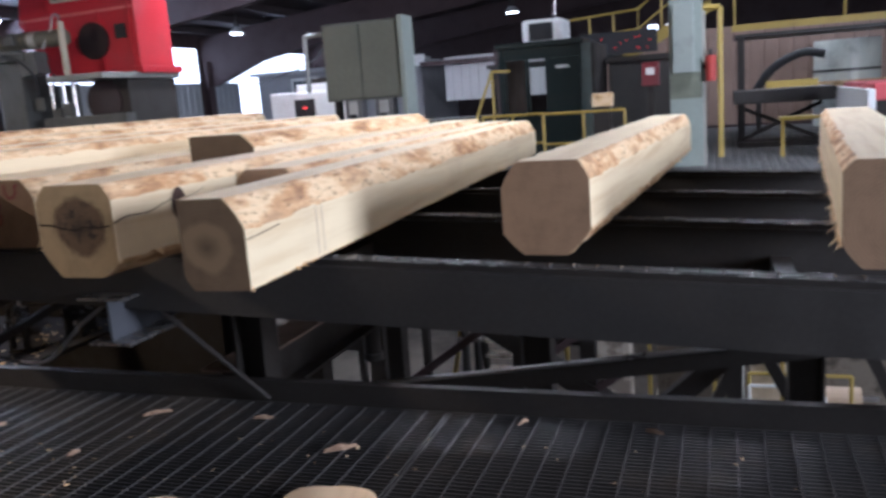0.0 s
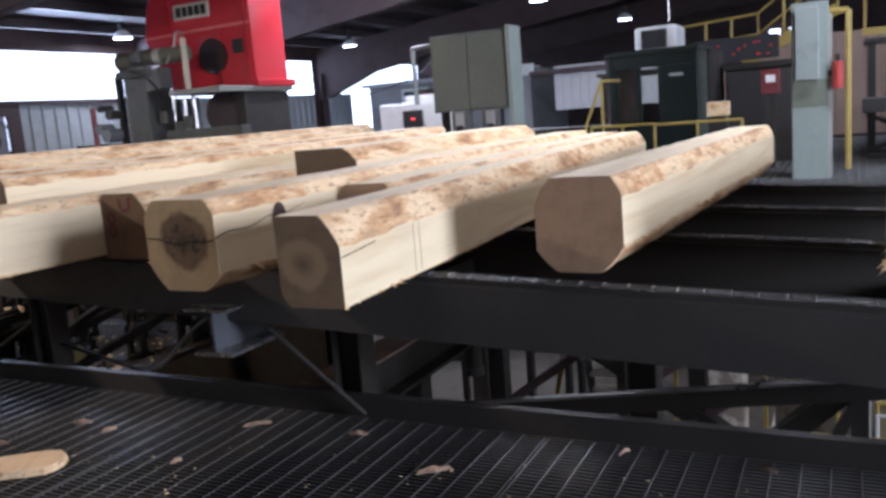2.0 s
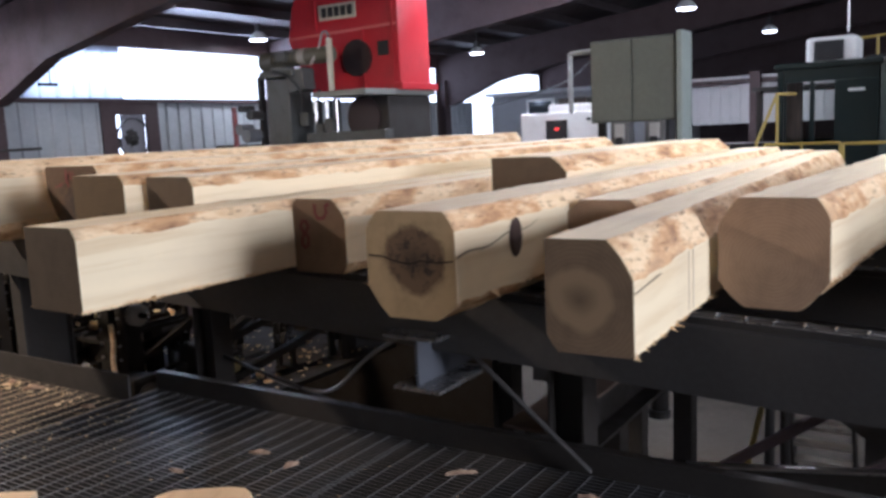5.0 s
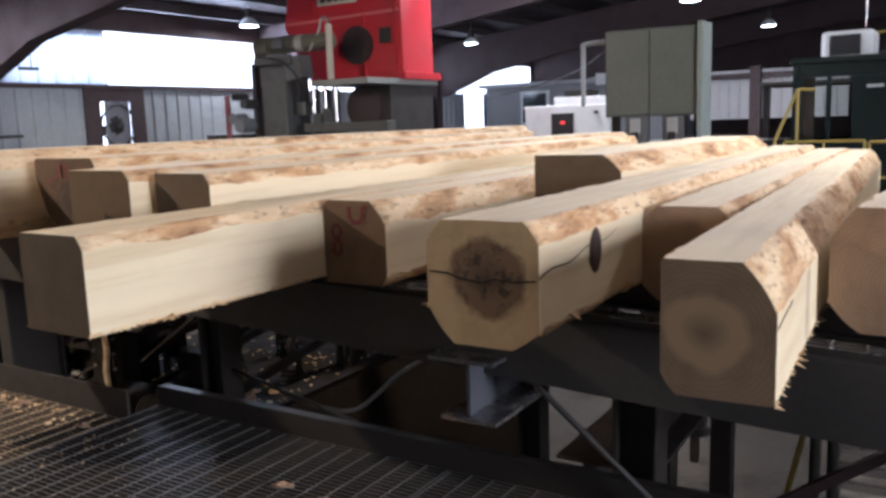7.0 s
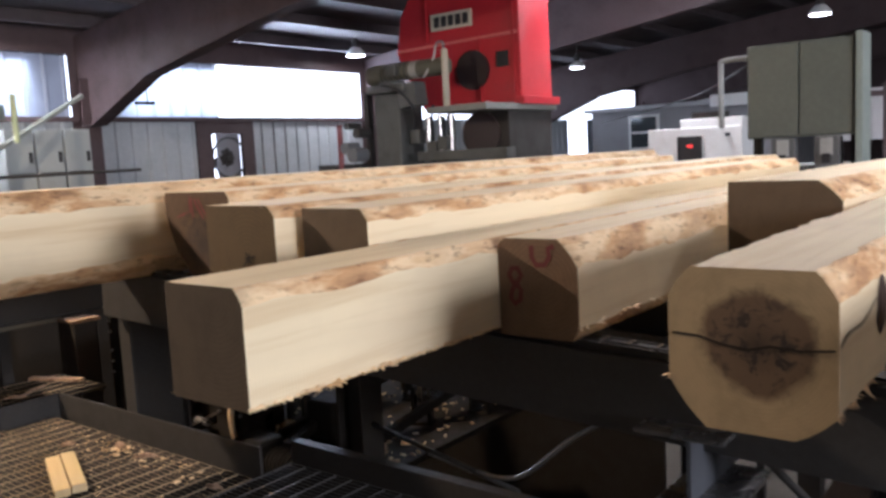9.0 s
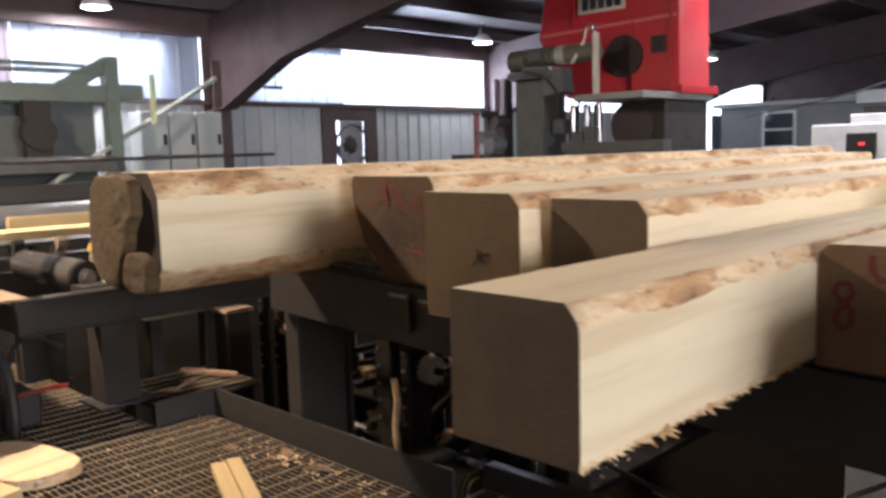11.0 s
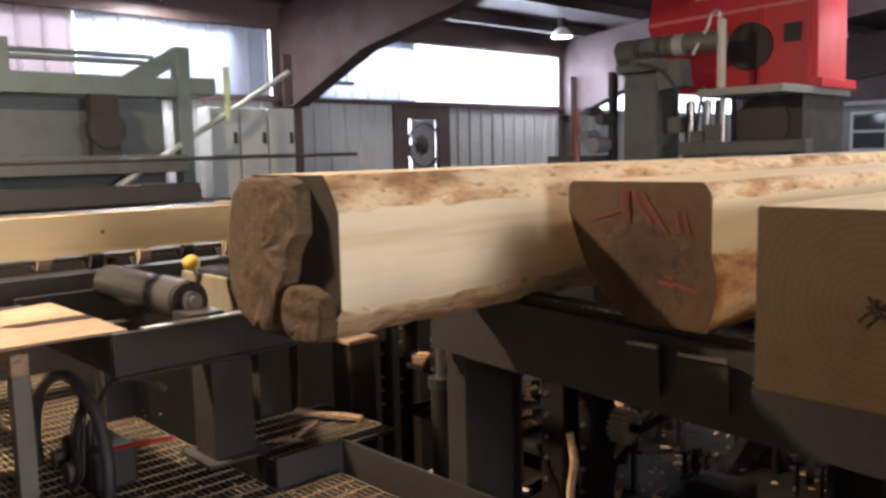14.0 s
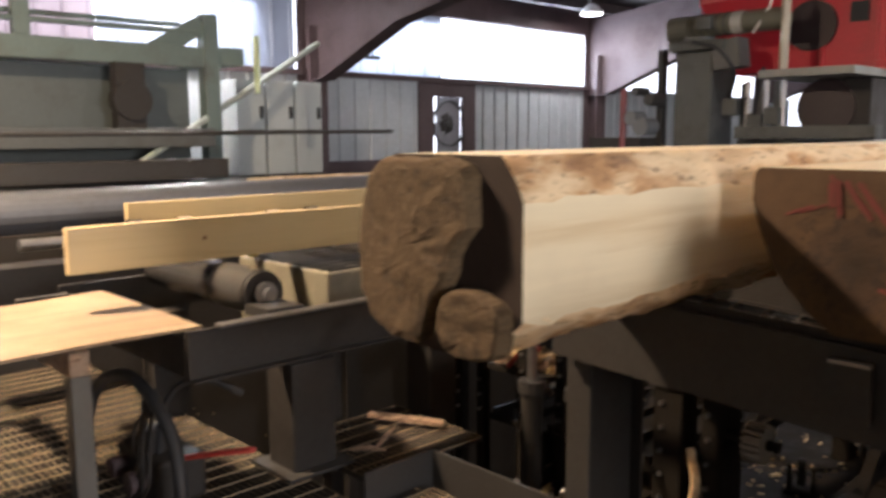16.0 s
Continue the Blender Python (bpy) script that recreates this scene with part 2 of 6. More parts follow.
def mesh_of(name, bm, mats, smooth=False):
    me = bpy.data.meshes.new(name)
    bmesh.ops.recalc_face_normals(bm, faces=bm.faces)
    bm.to_mesh(me)
    bm.free()
    for m in mats if isinstance(mats, (list, tuple)) else [mats]:
        me.materials.append(m)
    if smooth:
        for p in me.polygons:
            p.use_smooth = True
    return me


def part(name, bm, material, parent=None, label="", smooth=False):
    ob = new(name, mesh_of(name, bm, material, smooth))
    if parent is not None:
        ob.parent = parent
    if label:
        ob["label"] = label
    return ob


def structure(name, bm, material, label, category, parent=None):
    ob = part(name, bm, material, parent)
    return tagged(ob, label, category, kind="structure")


def box(bm, x0, x1, y0, y1, z0, z1, bev=0.0, m=None):
    vs = [bm.verts.new(((x1, x0)[i & 1 == 0], (y1, y0)[i & 2 == 0], (z1, z0)[i & 4 == 0])) for i in range(8)]
    fs = [bm.faces.new([vs[i] for i in q]) for q in ((0, 2, 3, 1), (4, 5, 7, 6), (0, 1, 5, 4), (2, 6, 7, 3), (0, 4, 6, 2), (1, 3, 7, 5))]
    if bev:
        bmesh.ops.bevel(bm, geom=list({e for f in fs for e in f.edges}), offset=bev, segments=2, affect="EDGES", profile=0.5)
    elif m is not None:
        bmesh.ops.transform(bm, matrix=m, verts=vs)
    return bm


def bx(x0, x1, y0, y1, z0, z1, bev=0.0):
    return box(bmesh.new(), x0, x1, y0, y1, z0, z1, bev)


def rod(bm, a, b, r, seg=10, r2=None):
    a, b = Vector(a), Vector(b)
    d = b - a
    m = Matrix.Translation((a + b) / 2) @ d.to_track_quat("Z", "Y").to_matrix().to_4x4()
    bmesh.ops.create_cone(bm, cap_ends=True, segments=seg, radius1=r, radius2=r if r2 is None else r2, depth=d.length, matrix=m)
    return bm


def bar(bm, a, b, w, h):
    """Rectangular bar from a to b, w across and h high."""
    a, b = Vector(a), Vector(b)
    d = b - a
    m = Matrix.Translation((a + b) / 2) @ d.to_track_quat("Z", "Y").to_matrix().to_4x4()
    L = d.length / 2
    return box(bm, -w / 2, w / 2, -h / 2, h / 2, -L, L, 0.0, m)


def hose(bm, pts, r, seg=8):
    """One smooth bent tube through the points."""
    p = [Vector(q) for q in pts]
    if len(p) > 2:
        ext = [p[0] * 2 - p[1]] + p + [p[-1] * 2 - p[-2]]
        fine = []
        for a, b, c, d in zip(ext, ext[1:], ext[2:], ext[3:]):
            for k in range(4):
                t = k / 4
                fine.append(0.5 * (2 * b + (c - a) * t + (2 * a - 5 * b + 4 * c - d) * t * t + (3 * b - a - 3 * c + d) * t ** 3))
        p = fine + [p[-1]]
    side = None
    rings = []
    for k, q in enumerate(p):
        t = (p[min(k + 1, len(p) - 1)] - p[max(k - 1, 0)]).normalized()
        if side is None:
            side = t.cross(Vector((0.3, 0.9, 0.2))).normalized()
        side = (side - t * side.dot(t)).normalized()
        other = t.cross(side)
        rings.append([bm.verts.new(q + (side * math.cos(6.2832 * a / seg) + other * math.sin(6.2832 * a / seg)) * r) for a in range(seg)])
    for u, v in zip(rings, rings[1:]):
        for a in range(seg):
            bm.faces.new((u[a], u[(a + 1) % seg], v[(a + 1) % seg], v[a]))
    bm.faces.new(rings[0]), bm.faces.new(rings[-1])
    return bm


def lathe(bm, centre, rz, seg=20):
    """Surface of revolution about z through centre from (r, z) pairs."""
    rings = [[bm.verts.new((centre[0] + r * math.cos(2 * math.pi * i / seg), centre[1] + r * math.sin(2 * math.pi * i / seg), centre[2] + z)) for i in range(seg)] for r, z in rz]
    for p, q in zip(rings, rings[1:]):
        for i in range(seg):
            bm.faces.new((p[i], p[(i + 1) % seg], q[(i + 1) % seg], q[i]))
    return bm

# ---- the hall ----
WEST, EAST, NORTH, SOUTH, PIT = -14.55, 10.0, 34.0, -7.0, -2.6
EAVE = 3.95


def deck_z(x):
    """Top of the transfer chains, which climb to the west."""
    return 0.752 - 0.045 * x


structure("floor", bx(WEST - 0.2, EAST + 0.2, SOUTH - 0.2, NORTH + 0.2, PIT - 0.3, PIT), CONCRETE, "dusty grey concrete floor of the lower level", "floor")


def corrugated(y0, y1, z0, z1, x, pitch=0.30, depth=0.03):
    """Ribbed sheet in the plane x, ribs upright."""
    bm = bmesh.new()
    ys, n = [], max(1, int((y1 - y0) / pitch))
    step = (y1 - y0) / n
    for i in range(n):
        b = y0 + i * step
        ys += [(b, 0), (b + step * 0.72, 0), (b + step * 0.80, depth), (b + step * 0.92, depth)]
    ys.append((y1, 0))
    rows = [[bm.verts.new((x + d, y, z)) for y, d in ys] for z in (z0, z1)]
    back = [[bm.verts.new((x - 0.02, y, z)) for y in (y0, y1)] for z in (z0, z1)]
    for i in range(len(ys) - 1):
        bm.faces.new((rows[0][i], rows[0][i + 1], rows[1][i + 1], rows[1][i]))
    bm.faces.new((back[0][0], back[0][1], back[1][1], back[1][0]))
    return bm


# wall base coloured dark for the shade below the siding
wall_west = structure("wall_west", bx(WEST - 0.12, WEST - 0.06, SOUTH, NORTH, PIT, 1.15), RUST, "steel wall base below the siding, coloured dark for shade", "wall")
# siding panels between the frames: below the sill, with the strip windows above
SILL, HEAD = 2.44, 3.45
for y0, y1 in ((-7.0, 10.9), (12.2, 24.6), (25.9, 34.0)):
    structure("wall_panel", corrugated(y0, y1, 1.15, SILL, WEST), SIDING, "ribbed galvanised wall sheet with dents", "", wall_west)
part("lintel", bx(WEST - 0.1, WEST + 0.05, SOUTH, NORTH, HEAD, EAVE + 0.2), RUST, wall_west, "dusty steel wall band above the strip windows")
part("sill", bx(WEST - 0.06, WEST + 0.08, -7, 15.9, SILL - 0.05, SILL + 0.03), RUST, wall_west, "dusty steel window girt")
structure("wall_panel", corrugated(-7.0, 5.8, SILL + 0.03, HEAD, WEST - 0.05), FIBREGLASS_WARM, "ribbed aged translucent wall sheet", "", wall_west)
structure("wall_panel", corrugated(5.82, 8.6, SILL + 0.03, HEAD, WEST - 0.05), FIBREGLASS, "ribbed milky translucent wall sheet", "", wall_west)
structure("wall_panel", corrugated(9.2, 11.5, SILL + 0.03, HEAD, WEST - 0.05), FIBREGLASS, "ribbed milky translucent wall sheet", "", wall_west)
backdrop = structure("backdrop", bx(WEST - 6.1, WEST - 6.0, -30, 60, -6, 14), SKYGLOW, "bright overcast sky beyond the openings", "sky")
structure("wall_north", bx(WEST, EAST, NORTH, NORTH + 0.1, PIT, 7), RUST, "dark far wall of the hall", "wall")
structure("wall_south", bx(WEST, EAST, SOUTH - 0.1, SOUTH, PIT, 7), SIDING, "plain wall behind the walkway", "wall")
bm = bmesh.new()
for y0, y1, z0, z1 in ((SOUTH, -0.2, PIT, 7), (4.6, NORTH, PIT, 7), (-0.2, 4.6, PIT, 0.4), (-0.2, 4.6, 4.6, 7)):
    box(bm, EAST, EAST + 0.1, y0, y1, z0, z1)
structure("wall_east", bm, SIDING, "plain unseen wall with a tall opening assumed for the side light", "wall")

# roof: sheets, purlins along y and tapered rafters along x
RISE = 0.115


def roof_z(x):
    return EAVE + (x - WEST) * RISE


bm = bmesh.new()
vs = [bm.verts.new(p) for p in ((WEST - 0.2, SOUTH, roof_z(WEST - 0.2)), (EAST + 0.1, SOUTH, roof_z(EAST)), (EAST + 0.1, NORTH, roof_z(EAST)), (WEST - 0.2, NORTH, roof_z(WEST - 0.2)))]
up = [bm.verts.new(v.co + Vector((0, 0, 0.08))) for v in vs]
bm.faces.new(vs), bm.faces.new(up)
for i in range(4):
    bm.faces.new((vs[i], vs[(i + 1) % 4], up[(i + 1) % 4], up[i]))
for k in range(19):
    x = WEST + 0.5 + k * 1.32
    box(bm, x - 0.035, x + 0.035, SOUTH, NORTH, roof_z(x) - 0.19, roof_z(x) - 0.004)
    box(bm, x - 0.035, x + 0.09, SOUTH, NORTH, roof_z(x) - 0.205, roof_z(x) - 0.19)
structure("ceiling", bm, ROOF, "dark dusty roof sheets on steel purlins", "ceiling")


def rafter(y):
    """Rigid frame: column at the west wall and a haunched rafter."""
    f = thing("rigid_frame", "dark red-brown steel column with a deep tapered rafter", "steel frame", "rigid frames of the hall", "structure")
    bm = bmesh.new()
    box(bm, WEST + 0.02, WEST + 0.04, y - 0.15, y + 0.15, PIT, EAVE - 0.4)
    box(bm, WEST + 0.32, WEST + 0.34, y - 0.15, y + 0.15, PIT, EAVE - 0.9)
    box(bm, WEST + 0.04, WEST + 0.32, y - 0.006, y + 0.006, PIT, EAVE - 0.4)
    part("column", bm, RUST, f)
    bm = bmesh.new()
    prof = [(WEST + 0.05, 2.30), (WEST + 0.55, 2.32), (-12.4, 2.94), (-10.0, 3.36), (-4.0, 4.15), (EAST, 5.6), (EAST, roof_z(EAST) - 0.21), (WEST + 0.05, roof_z(WEST) - 0.21)]
    for dy in (-0.008, 0.008):
        bm.faces.new([bm.verts.new((x, y + dy, z)) for x, z in prof])
    for (xa, za), (xb, zb) in zip(prof[:5], prof[1:6]):
        q = [bm.verts.new(p) for p in ((xa, y - 0.13, za), (xb, y - 0.13, zb), (xb, y + 0.13, zb), (xa, y + 0.13, za))]
        r = [bm.verts.new(v.co - Vector((0, 0, 0.018))) for v in q]
        bm.faces.new(q), bm.faces.new(r)
        for i in range(4):
            bm.faces.new((q[i], q[(i + 1) % 4], r[(i + 1) % 4], r[i]))
    part("rafter", bm, RUST, f)
    return f


for y in (1.0, 8.74, 15.44, 22.6, 29.6):
    rafter(y)

# ---- high-bay lamps ----

def lamp(x, y, z):
    o = thing("high_bay_lamp", "glowing round high-bay lamp hanging under the roof", "lamp", "high-bay lamps", at=pose(x, y, z))
    part("shade", lathe(bmesh.new(), (0, 0, 0), [(0.20, 0), (0.19, 0.05), (0.11, 0.15), (0.07, 0.17)]), WHITE, o, smooth=True)
    bm = bmesh.new()
    bmesh.ops.create_cone(bm, cap_ends=True, segments=20, radius1=0.175, radius2=0.175, depth=0.03, matrix=Matrix.Translation((0, 0, 0.012)))
    part("diffuser", bm, LAMPGLOW, o, "glowing lens")
    part("ballast", rod(bmesh.new(), (0, 0, 0.17), (0, 0, 0.34), 0.07, 12), STEEL_GREY, o)
    part("hanger", rod(bmesh.new(), (0, 0, 0.34), (0, 0, max(0.4, roof_z(x) - 0.002 - z)), 0.008, 6), STEEL_BARE, o)
    return o


# lamps 6 to 8 and 10 are unseen, added to brighten deck and hall
LAMPS = ((-13.9, 6.7, 3.62), (-13.6, 14.25, 3.66), (-12.3, 21.2, 3.62), (-5.65, 18.2, 3.75), (-5.4, 24.75, 3.75), (-12.6, 31.0, 3.75), (-6.6, 12.6, 4.55), (1.5, 18.2, 5.2), (1.5, 10.4, 5.2), (-9.1, 1.9, 4.3), (-2.4, 8.2, 5.0))
POWERS = {0: 190, 1: 70, 3: 220, 6: 270, 7: 150, 8: 190, 9: 760, 10: 180}
for x, y, z in LAMPS:
    lamp(x, y, z)
for k, power in POWERS.items():
    x, y, z = LAMPS[k]
    d = bpy.data.lights.new("high_bay_light", "AREA")
    d.shape, d.size, d.energy, d.color = "DISK", 0.36, power, (1.0, 0.93, 0.82) if k != 9 else (1.0, 0.74, 0.45)
    new("high_bay_light", d).location = (x, y, z - 0.02)

# ---- walkway of bar grating ----


CROSS = painted("grating_cross_steel", (0.13, 0.125, 0.12), (0.08, 0.07, 0.06), 0.4, 0.6, 0.5, 2.0)


def grating(x0, x1, y0, y1, z, pitch=0.032, cross=0.105):
    g = thing("grating_panel", "dark steel bar grating walkway panel littered with sawdust", "grating", "walkway gratings", "structure")
    bm = bmesh.new()
    n = int((y1 - y0) / pitch)
    for i in range(n + 1):
        y = y0 + i * (y1 - y0) / n
        box(bm, x0, x1, y - 0.0025, y + 0.0025, z - 0.03, z - 0.001)
    part("bearing_bars", bm, GRATE, g)["kind"] = "stuff"
    bm = bmesh.new()
    for i in range(n + 1):
        y = y0 + i * (y1 - y0) / n
        box(bm, x0, x1, y - 0.0025, y + 0.0025, z - 0.001, z)
    part("worn_bar_tops", bm, BRIGHT_GRATING if y0 > 9 else WORN_TOP if x0 > -6.0 else LIT_DUST_TOP, g)["kind"] = "stuff"
    bm = bmesh.new()
    n = int((x1 - x0) / cross)
    for i in range(n + 1):
        x = x0 + i * (x1 - x0) / n
        box(bm, x - 0.0016, x + 0.0016, y0, y1, z - 0.006, z + 0.001)
    part("cross_bars", bm, BRIGHT_GRATING if y0 > 9 else CROSS if x0 > -6.0 else LIT_DUST_TOP, g)["kind"] = "stuff"
    return g


EDGE = 4.47  # north edge of the walkway
for x0, x1 in ((-10.5, -8.62), (-8.6, -7.0)):
    grating(x0, x1, -0.5, 3.86, 0.0)
grating(-6.98, -5.0, -0.5, 4.20, 0.0)
for x0, x1 in ((-4.98, -3.0), (-2.98, -1.0), (-0.98, 1.0), (1.02, 3.0)):
    grating(x0, x1, -0.5, EDGE - 0.02, 0.0)
grating(-7.72, -7.08, 3.92, 4.62, 0.10, 0.034, 0.1)
grating(-4.6, 4.0, 9.6, 20.0, 0.42, 0.05)
toe = thing("toe_plate", "dark steel toe plate along the walkway edge", "toe plate", kind="structure")
part("plate", bx(-5.0, 3.0, EDGE, EDGE + 0.012, -0.06, 0.11), STEEL_DARK, toe)
part("angle", bx(-5.0, 3.0, EDGE + 0.013, EDGE + 0.07, 0.09, 0.105), STEEL_DARK, toe)
toe = thing("toe_plate", "grey steel toe plate round the pit corner", "toe plate", kind="structure")
part("plate", bx(-7.06, -7.045, 3.88, 4.275, -0.04, 0.14), STEEL_GREY, toe)
part("plate", bx(-7.04, -5.0, 4.262, 4.276, -0.04, 0.14), STEEL_GREY, toe)

# ---- transfer deck: beams along x with chains ----
BEAMS = (4.33, 5.66, 6.91, 8.25)
X0, X1 = -6.35, 6.0
slope = math.degrees(math.atan(0.045))
deck = thing("transfer_deck", "dark steel chain transfer deck carrying squared timbers", "conveyor", kind="structure", at=pose(0, 0, 0.752, 0, slope, 0))
for y in BEAMS:
    bm = bmesh.new()
    box(bm, X0, X1, y - 0.07, y + 0.07, -0.052, -0.04)
    box(bm, X0, X1, y - 0.006, y + 0.006, -0.30, -0.052)
    box(bm, X0, X1, y - 0.075, y + 0.075, -0.315, -0.30)
    box(bm, X0, X1, y - 0.075, y - 0.060, -0.30, -0.045) if y == BEAMS[0] else None
    part("beam", bm, STEEL_GREY if y == BEAMS[0] else STEEL_DARK, deck)
    bm = bmesh.new()
    box(bm, X0, X1, y - 0.048, y - 0.034, -0.04, -0.012)
    box(bm, X0, X1, y + 0.034, y + 0.048, -0.04, -0.012)
    part("chain_guide", bm, STEEL_DARK, deck)
    part("wear_edge", bx(X0, X1, y - 0.0475, y - 0.0385, -0.0115, -0.0085), CHAIN, deck, "bright worn guide edge")
for x in (-4.4, -1.9, 0.6, 3.1):
    part("cross_beam", bx(x - 0.05, x + 0.05, BEAMS[0] + 0.08, BEAMS[3], -0.29, -0.20), STEEL_DARK, deck)
chains = []
for y in BEAMS:
    c = thing("drag_chain", "worn shiny roller chain on a deck beam", "chain", "deck chains", at=deck.matrix_world @ pose(0, y, 0))
    bm = bmesh.new()
    x = X0 + 0.1
    pins = bmesh.new()
    while x < X1 - 0.9:
        box(bm, x, x + 0.096, -0.030, -0.022, -0.034, -0.004)
        box(bm, x, x + 0.096, 0.022, 0.030, -0.034, -0.004)
        box(bm, x + 0.010, x + 0.090, -0.022, 0.022, -0.030, -0.010)
        box(pins, x + 0.096, x + 0.102, -0.031, 0.031, -0.028, -0.001)
        x += 0.104
    part("link_run", bm, CHAIN_DULL, c)["kind"] = "stuff"
    part("pin_run", pins, CHAIN_BRIGHT, c, "bright worn chain pins")["kind"] = "stuff"
    chains.append(c)
for x, y0 in ((-4.75, 4.75), (-2.15, 4.62), (-0.75, 5.4), (0.7, 5.4), (2.3, 4.5), (-3.6, 6.6), (1.5, 6.7)):
    l = thing("deck_leg", "dark steel leg standing under the transfer deck", "support", "deck legs", "structure")
    bm = bmesh.new()
    h = deck_z(x) - 0.31
    box(bm, x - 0.09, x - 0.078, y0 - 0.08, y0 + 0.08, PIT, h)
    box(bm, x + 0.078, x + 0.09, y0 - 0.08, y0 + 0.08, PIT, h)
    box(bm, x - 0.078, x + 0.078, y0 - 0.006, y0 + 0.006, PIT, h)
    part("column", bm, STEEL_DARK, l)

# ---- timbers ----


def timber(seed, label, w, h, length, ch, end_mat, at, fringe=(1, 1), rag=0.008, group="timbers on the deck", bow=0.0, wane_mat=None, swell=0.05):
    """Squared log with waney corners, lying along +y from its near end at the origin."""
    rng = random.Random(seed)
    bm = bmesh.new()
    (a, b), (c, d), (e, f), (g, i) = ch
    sect = []
    size = 0.01
    for (x0, z0), (x1, z1), waney in (
            ((-w / 2 + a, 0), (-w / 2, b), True), ((-w / 2, b), (-w / 2, h - d), False), ((-w / 2, h - d), (-w / 2 + c, h), True), ((-w / 2 + c, h), (w / 2 - e, h), False),
            ((w / 2 - e, h), (w / 2, h - f), True), ((w / 2, h - f), (w / 2, i), False), ((w / 2, i), (w / 2 - g, 0), True), ((w / 2 - g, 0), (-w / 2 + a, 0), False)):
        steps = 4 if waney else 2
        size = math.hypot(x1 - x0, z1 - z0) if waney else size
        for k in range(steps):
            s = k / steps
            px, pz = x0 + (x1 - x0) * s, z0 + (z1 - z0) * s
            if waney and k:
                bulge = swell * math.sin(math.pi * s)
                nx, nz = px / w, (pz - h / 2) / h
                r = math.hypot(nx, nz) or 1
                px, pz = px + nx / r * bulge * size, pz + nz / r * bulge * size
            sect.append((px, pz, waney, k, size))
    n = len(sect)
    segs = max(12, int(length / 0.055))
    rows = []
    for j in range(segs + 1):
        y = length * j / segs
        row = []
        for k, (px, pz, waney, s, size) in enumerate(sect):
            if s == 0:
                # ragged border between sawn face and wane, kept in the plane of the sawn face
                jag = noise.noise(Vector((px * 9 + seed, y * 5.5, pz * 9))) * 0.8 + noise.noise(Vector((px * 9, y * 19, pz * 9 + seed))) * 0.7
                jag *= min(0.024, 0.28 * size) if j else 0
                flat = pz > h - 1e-6 or pz < 1e-6
                row.append(bm.verts.new((px + jag if flat else px, y, min(h, max(0.0, pz if flat else pz + jag)) + bow * math.sin(math.pi * j / segs))))
                continue
            amt = (rag if waney else 0.0012) if j else 0.0
            o = noise.noise(Vector((px * 9 + seed * 3.1, y * 3.3, pz * 9))) * amt * 1.3 + noise.noise(Vector((px * 30 + seed, y * 13, pz * 30))) * amt * 1.2
            cx, cz = 0, h / 2
            r = math.hypot(px - cx, pz - cz)
            zz = pz + (pz - cz) / r * o
            row.append(bm.verts.new((px + (px - cx) / r * o, y, max(0.0, zz) + bow * math.sin(math.pi * j / segs))))
        rows.append(row)
    for p, q in zip(rows, rows[1:]):
        for k in range(n):
            fc = bm.faces.new((p[k], p[(k + 1) % n], q[(k + 1) % n], q[k]))
            fc.material_index = 1 if sect[k][2] else 0
            fc.smooth = sect[k][2]
    for row in (rows[0], rows[-1]):
        bm.faces.new(row).material_index = 2
    bmesh.ops.recalc_face_normals(bm, faces=bm.faces)
    me = bpy.data.meshes.new("timber")
    bm.to_mesh(me)
    bm.free()
    for m in (SAWN, wane_mat or WANE, end_mat):
        me.materials.append(m)
    ob = tagged(new("timber", me), label, "timber", group)
    ob.matrix_world = at
    # torn fibres along the lower arrises
    bm = bmesh.new()
    for side, many in zip((1, -1), fringe):
        x0 = side * w / 2
        zlow = i if side > 0 else b
        for k in range(int(many * length * 26)):
            y = rng.random() ** 1.25 * length
            s = rng.uniform(0.010, 0.034) * (2.0 if rng.random() < 0.15 else 1)
            x = x0 - side * rng.uniform(0, 0.006)
            z = zlow + rng.uniform(-0.004, 0.010)
            tip = Vector((x + side * s * rng.uniform(0.2, 0.9), y + s * rng.uniform(-0.9, 0.9), max(0.001, z - s * rng.uniform(-0.2, 0.8))))
            q = [bm.verts.new((x, y - s * 0.35, z)), bm.verts.new((x, y + s * 0.35, z + 0.002)), bm.verts.new(tip)]
            bm.faces.new(q)
    # frayed upper arris
    for k in range(int(length * 14)):
        y = rng.random() ** 1.3 * length
        s = rng.uniform(0.006, 0.02)
        x, z = -w / 2 + rng.uniform(0, 0.004), h - d - 0.003
        q = [bm.verts.new((x, y - s * 0.4, z)), bm.verts.new((x, y + s * 0.4, z)), bm.verts.new((x - s * rng.uniform(0.1, 0.5), y + s * rng.uniform(-0.8, 0.8), z + s * rng.uniform(0.0, 0.6)))]
        bm.faces.new(q)
    if bm.verts:
        part("torn_fibre", bm, BARK, ob, "ragged torn fibres along the lower edge")["kind"] = "stuff"
    else:
        bm.free()
    return ob


END_A = end_grain("end_grain_oval", -0.03, 0.17, 0.105, (0.265, 0.178, 0.096), (0.185, 0.122, 0.068), 22, 0.12)
END_K = end_grain("end_grain_rotten", 0.02, 0.218, 0.13, (0.125, 0.07, 0.035), (0.46, 0.32, 0.16), 30, 0.05, rot=0.16)
END_B = end_grain("end_grain_pale", 0.0, 0.17, 0.0, (0.3, 0.2, 0.1), (0.37, 0.24, 0.145), 22, 0.12)
